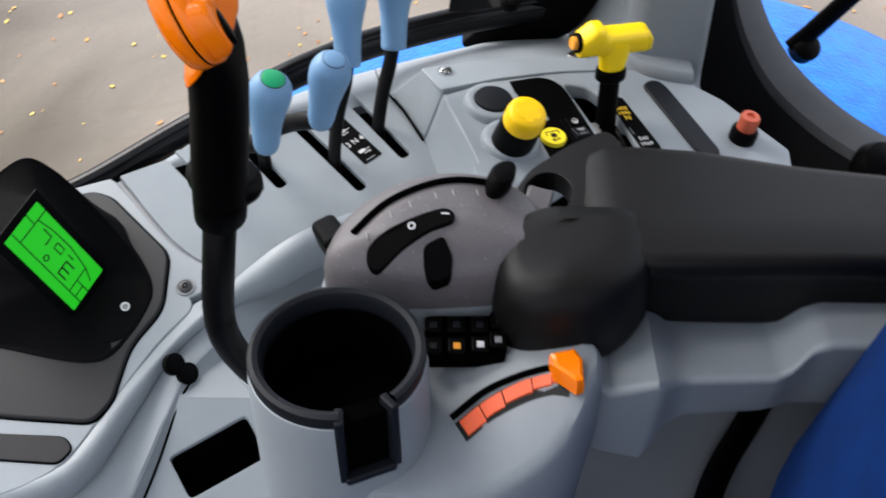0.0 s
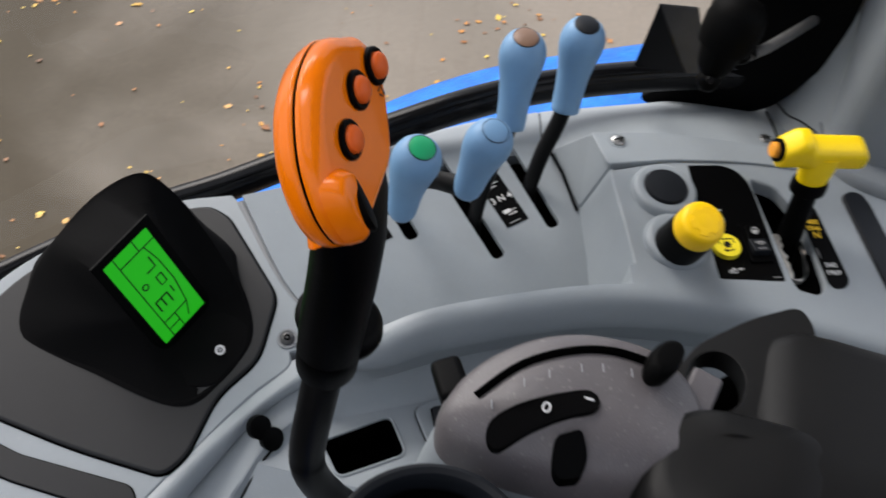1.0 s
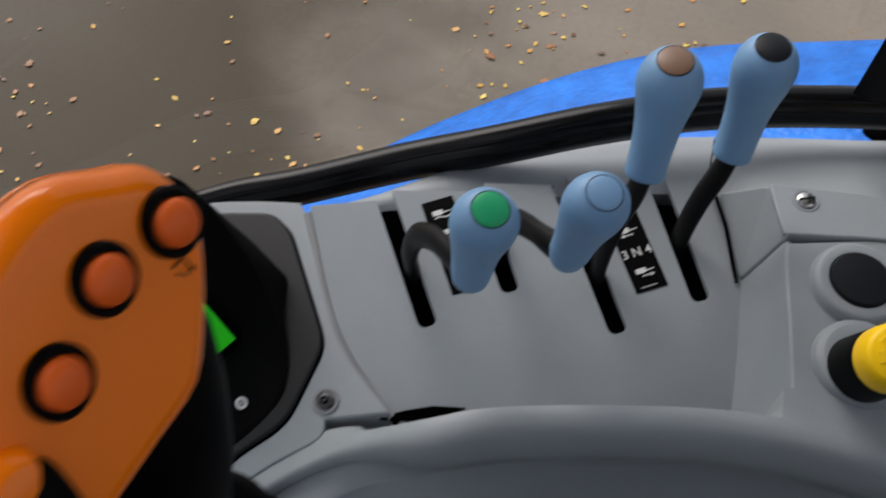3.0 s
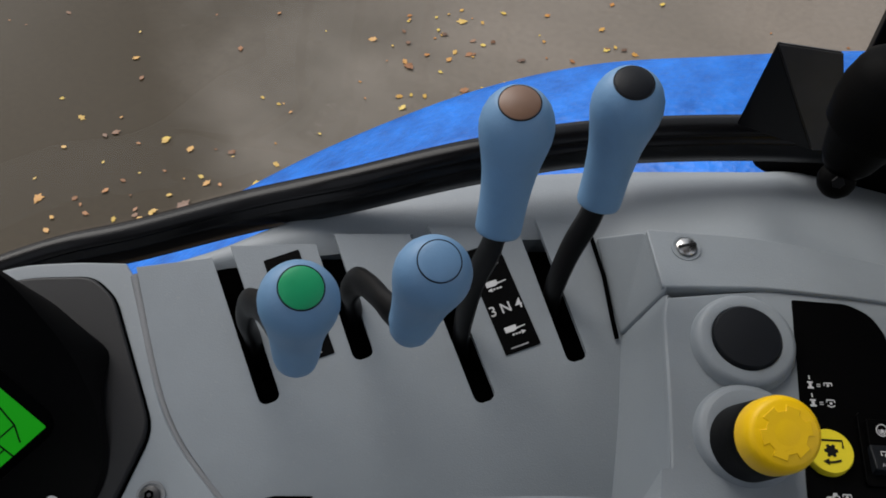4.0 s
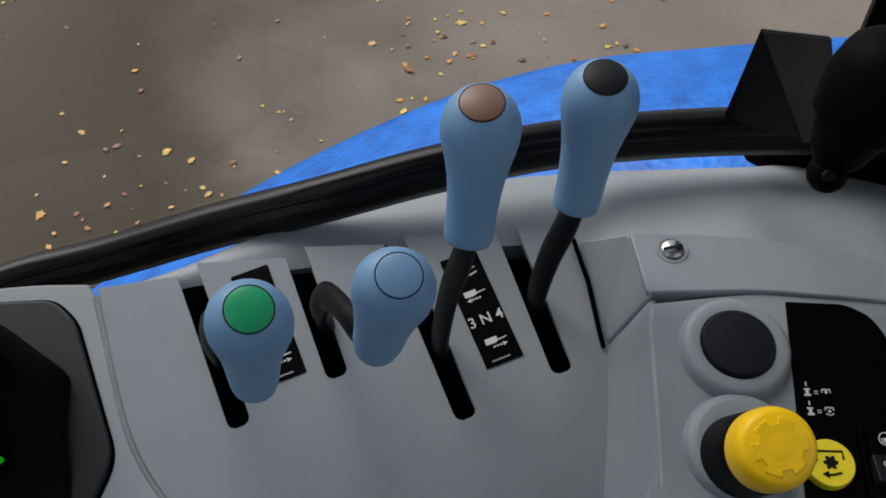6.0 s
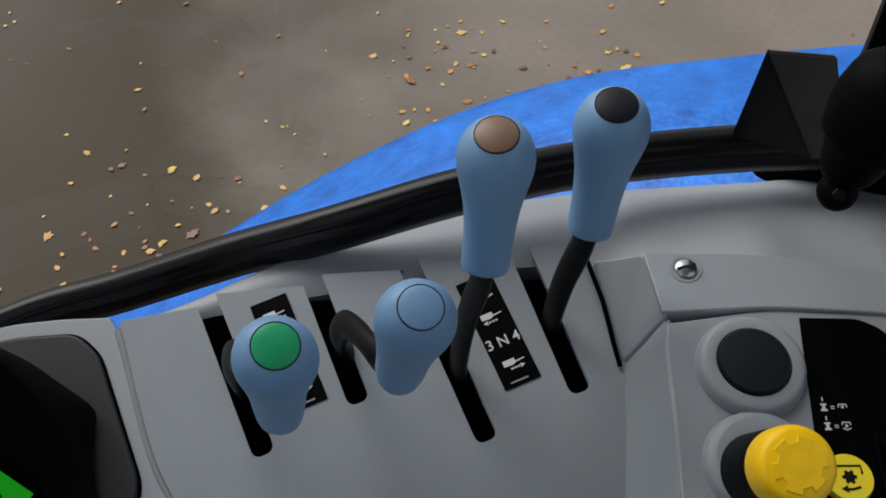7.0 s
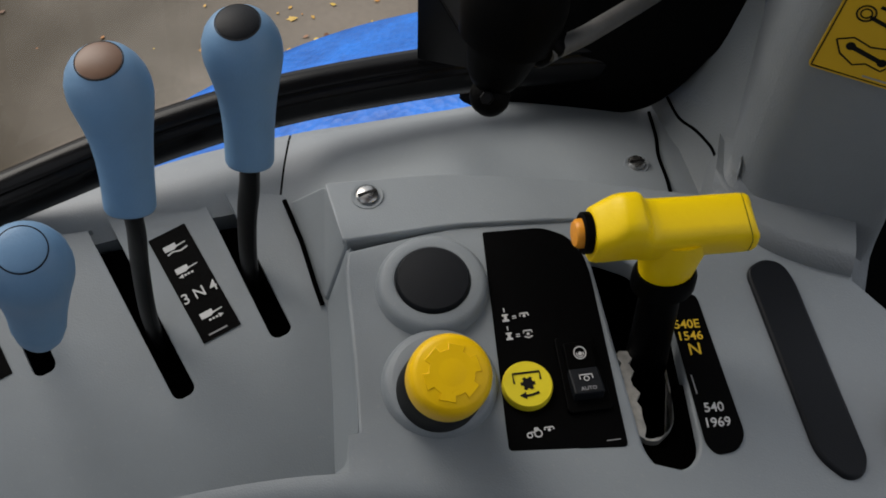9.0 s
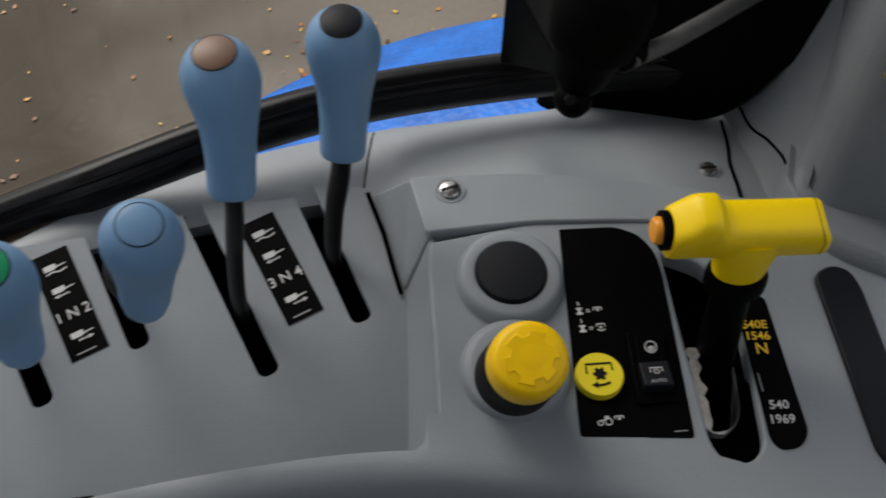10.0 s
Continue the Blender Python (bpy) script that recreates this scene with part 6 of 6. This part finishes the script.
def warning_sticker():
    t = thing("warning_sticker", "yellow warning sticker with black key and manual symbols", "sticker")
    m = axes((0.2190, 0.8655, 0.2945), (-0.06, -1, 0.03), (1, -0.06, 0))
    m = m @ pose(0, 0, 0, 0, 0, -12) @ pose(-0.0078, -0.0068, 0, 0, 0, 3) @ Matrix.Scale(0.76, 4)
    part("film", moved(slab(fillet([(-0.025, -0.034), (0.025, -0.034), (0.025, 0.034), (-0.025, 0.034)], 0.003), flat(0.0006), 0.0006), m), STICKER, t)
    part("border", moved(stroke([(-0.0235, -0.0325), (0.0235, -0.0325), (0.0235, 0.0325), (-0.0235, 0.0325), (-0.0235, -0.0325)], 0.0008), m @ pose(0, 0, 0.0006)), INK, t)
    key = merged(stroke(arc(-0.011, 0.006, 0.0048, 0, 360), 0.0010), stroke(arc(-0.011, 0.006, 0.0028, 0, 360), 0.0008), stroke([(-0.008, 0.0045), (0.006, 0.001)], 0.0022), poly([(0.006, 0.006), (0.013, 0.004), (0.015, -0.002), (0.010, -0.005), (0.005, -0.003)]), stroke([(-0.006, 0.012), (0.002, 0.011)], 0.0018), poly([(0.002, 0.014), (0.007, 0.010), (0.0015, 0.008)]))
    book = merged(stroke([(-0.018, -0.013), (-0.010, -0.009), (0.0, -0.012), (0.010, -0.010), (0.018, -0.015), (0.011, -0.025), (0.002, -0.023), (-0.004, -0.026), (-0.013, -0.021), (-0.018, -0.013)], 0.0009), stroke([(-0.009, -0.015), (0.009, -0.0195)], 0.0028), poly(circle(-0.0095, -0.0148, 0.0026, 12)), poly(circle(0.0095, -0.0197, 0.0026, 12)))
    part("print", moved(key, m @ pose(0, 0.002, 0.0006)), INK, t)
    part("print", moved(book, m @ pose(0, 0.001, 0.0006)), INK, t)
    part("print", moved(stroke([(0.004, -0.030), (0.020, -0.030)], 0.0010), m @ pose(0, 0, 0.0006)), GREY_PRINT, t)


warning_sticker()


def corner_gusset():
    """The black corner panel at the foot of the window, with an added, unseen upper part that shades the sill."""
    ring = catmull([(0.060, 1.08, 0), (0.052, 0.50, 0), (0.050, 0.235, 0), (0.030, 0.170, 0), (0.012, 0.145, 0), (0.040, 0.138, 0), (0.08, 0.145, 0), (0.120, 0.160, 0), (0.146, 0.200, 0), (0.160, 0.245, 0), (0.170, 0.50, 0), (0.185, 1.08, 0)], 5)
    bm = slab([(p.x, p.y) for p in ring], flat(0.0), 0.02, 0.003, 3)
    ob = part("corner_panel", moved(bm, axes((0.006, 0.938, 0.0), (0, -1, 0.0), (1, 0.16, 0))), BLACK)
    return tagged(ob, "black curved corner panel below the side window, with an added upper part", "corner panel", kind="structure")


corner_gusset()


HEAD = (0.0665, 0.850, 0.2960)


def phone_mount():
    t = thing("ball_mount", "black double-socket ball mount on an angled bracket", "mount")
    # bent bracket plate; the light on its face is put into a lighter grey
    a, b, c, c2, d = Vector((0.012, 0.893, 0.273)), Vector((0.004, 0.908, 0.200)), Vector((0.0455, 0.886, 0.218)), Vector((0.062, 0.892, 0.218)), Vector((0.0435, 0.905, 0.2685))
    for name, pts in (("bracket_shaded_side", (a, b, c)), ("bracket_lit_face", (a, c, c2, d))):
        bm = bmesh.new()
        f = bm.faces.new([bm.verts.new(p) for p in pts])
        bm.normal_update()
        n = f.normal * (-1 if f.normal.y > 0 else 1)
        ex = bmesh.ops.extrude_face_region(bm, geom=[f])
        bmesh.ops.translate(bm, vec=-n * 0.003, verts=[g for g in ex["geom"] if isinstance(g, bmesh.types.BMVert)])
        bmesh.ops.bevel(bm, geom=bm.edges[:], offset=0.0008, segments=2, affect="EDGES")
        part(name, bm, STEEL_GREY if name == "bracket_lit_face" else STEEL_BLACK, t)
    lo, hi = Vector((0.0585, 0.8400, 0.2555)), Vector(HEAD)
    m = axes(lo, hi - lo, (1, 0, 0))
    ln = (hi - lo).length
    prof = [(0.004, -0.001), (0.0095, 0.001), (0.0125, 0.006), (0.0165, 0.24 * ln + 0.010), (0.0200, 0.55 * ln), (0.0218, 0.80 * ln), (0.0222, ln), (0.0208, ln + 0.007), (0.0206, ln + 0.0085), (0.0190, ln + 0.013), (0.0140, ln + 0.018), (0.0075, ln + 0.0205), (0, ln + 0.021)]
    part("socket_arm", moved(lathe(prof, 36), m), RUBBER, t)
    r = 0.0090
    part("ball", moved(lathe([(0, -r), (r * 0.38, -r * 0.924), (r * 0.707, -r * 0.707), (r * 0.924, -r * 0.38), (r, 0), (r * 0.924, r * 0.38), (r * 0.707, r * 0.707), (r * 0.38, r * 0.924), (0, r)], 28), pose(0.0585, 0.8360, 0.2520)), RUBBER, t)
    part("bolt", moved(lathe([(0.0030, 0), (0.0030, 0.0024), (0.0024, 0.0030), (0, 0.0030)], 6), axes((0.0590, 0.8285, 0.2580), (0, -0.75, 0.65), (1, 0, 0))), STEEL_BLACK, t)
    part("clamp_bar", tube([(0.0815, 0.842, 0.2755), (0.095, 0.858, 0.274), (0.112, 0.888, 0.268), (0.135, 0.930, 0.260)], 0.0042, 14), BAR, t)
    part("clamp", moved(box(0.018, 0.016, 0.018, 0.005), axes((0.078, 0.848, 0.276), (0.7, 0, 0.7), (1, 0, -1))), BLACK, t)


BAR = material("dull_zinc_rod", (0.088, 0.088, 0.0864), 0.5, vary=0.2, patch=90)
phone_mount()


TRIM = material("worn_charcoal_frame", (0.050, 0.051, 0.055), 0.6, vary=0.2, grain=0.15, patch=35)


def rear_corner():
    """The dark trim that sweeps round the rear window, with the wiper outside."""
    rings = []
    inner = catmull([(0.252, 0.985, 0.50), (0.256, 0.975, 0.30), (0.262, 0.945, 0.18), (0.285, 0.880, 0.120), (0.325, 0.805, 0.105), (0.385, 0.730, 0.105), (0.46, 0.66, 0.110), (0.58, 0.58, 0.115)], 6)
    outer = catmull([(0.290, 1.02, 0.50), (0.296, 1.01, 0.30), (0.312, 0.985, 0.20), (0.338, 0.93, 0.150), (0.378, 0.86, 0.130), (0.435, 0.790, 0.125), (0.51, 0.72, 0.125), (0.62, 0.64, 0.125)], 6)
    bands = []
    for a, b in zip(inner, outer):
        rings.append([a + Vector((-0.075, -0.06, -0.06)), a + Vector((-0.02, -0.015, -0.02)), a, a.lerp(b, 0.2) + Vector((0, 0, 0.007)), a.lerp(b, 0.40) + Vector((0, 0, 0.008)), a.lerp(b, 0.46) + Vector((0, 0, 0.002))])
        bands.append([a.lerp(b, 0.44) + Vector((0, 0, 0.002)), a.lerp(b, 0.50) + Vector((0, 0, 0.011)), a.lerp(b, 0.75) + Vector((0, 0, 0.013)), a.lerp(b, 0.96) + Vector((0, 0, 0.006)), b, b + Vector((0.005, 0.005, -0.05))])
    ob = part("rear_window_trim", loft(rings, closed_ring=False), HOOD)
    tagged(ob, "black rubber seal round the rear window", "window seal", kind="structure")
    ob = part("rear_window_frame", loft(bands, closed_ring=False), TRIM)
    tagged(ob, "worn charcoal frame round the rear window", "window frame", kind="structure")
    t = thing("wiper", "black rear window wiper arm", "wiper")
    part("arm", tube([(0.372, 1.0, 0.108), (0.388, 1.0, 0.127), (0.417, 1.0, 0.167), (0.47, 1.0, 0.24)], 0.011, 12, 0.6, (0, 0, 1)), BLACK, t)
    part("pivot", moved(lathe([(0.015, -0.008), (0.016, 0.006), (0.010, 0.012), (0, 0.013)], 24), axes((0.386, 1.0, 0.108), (0.2, -0.6, 0.8), (1, 0, 0))), BLACK, t)
    t2 = thing("window_latch", "dark blue-black window latch knob", "latch")
    part("knob", moved(lathe([(0.012, -0.03), (0.020, -0.012), (0.024, 0.0), (0.020, 0.012), (0.008, 0.018), (0, 0.019)], 28), axes((0.378, 0.740, 0.150), (0.2, -0.5, 0.8), (1, 0, 0))), BLACK, t2)


rear_corner()
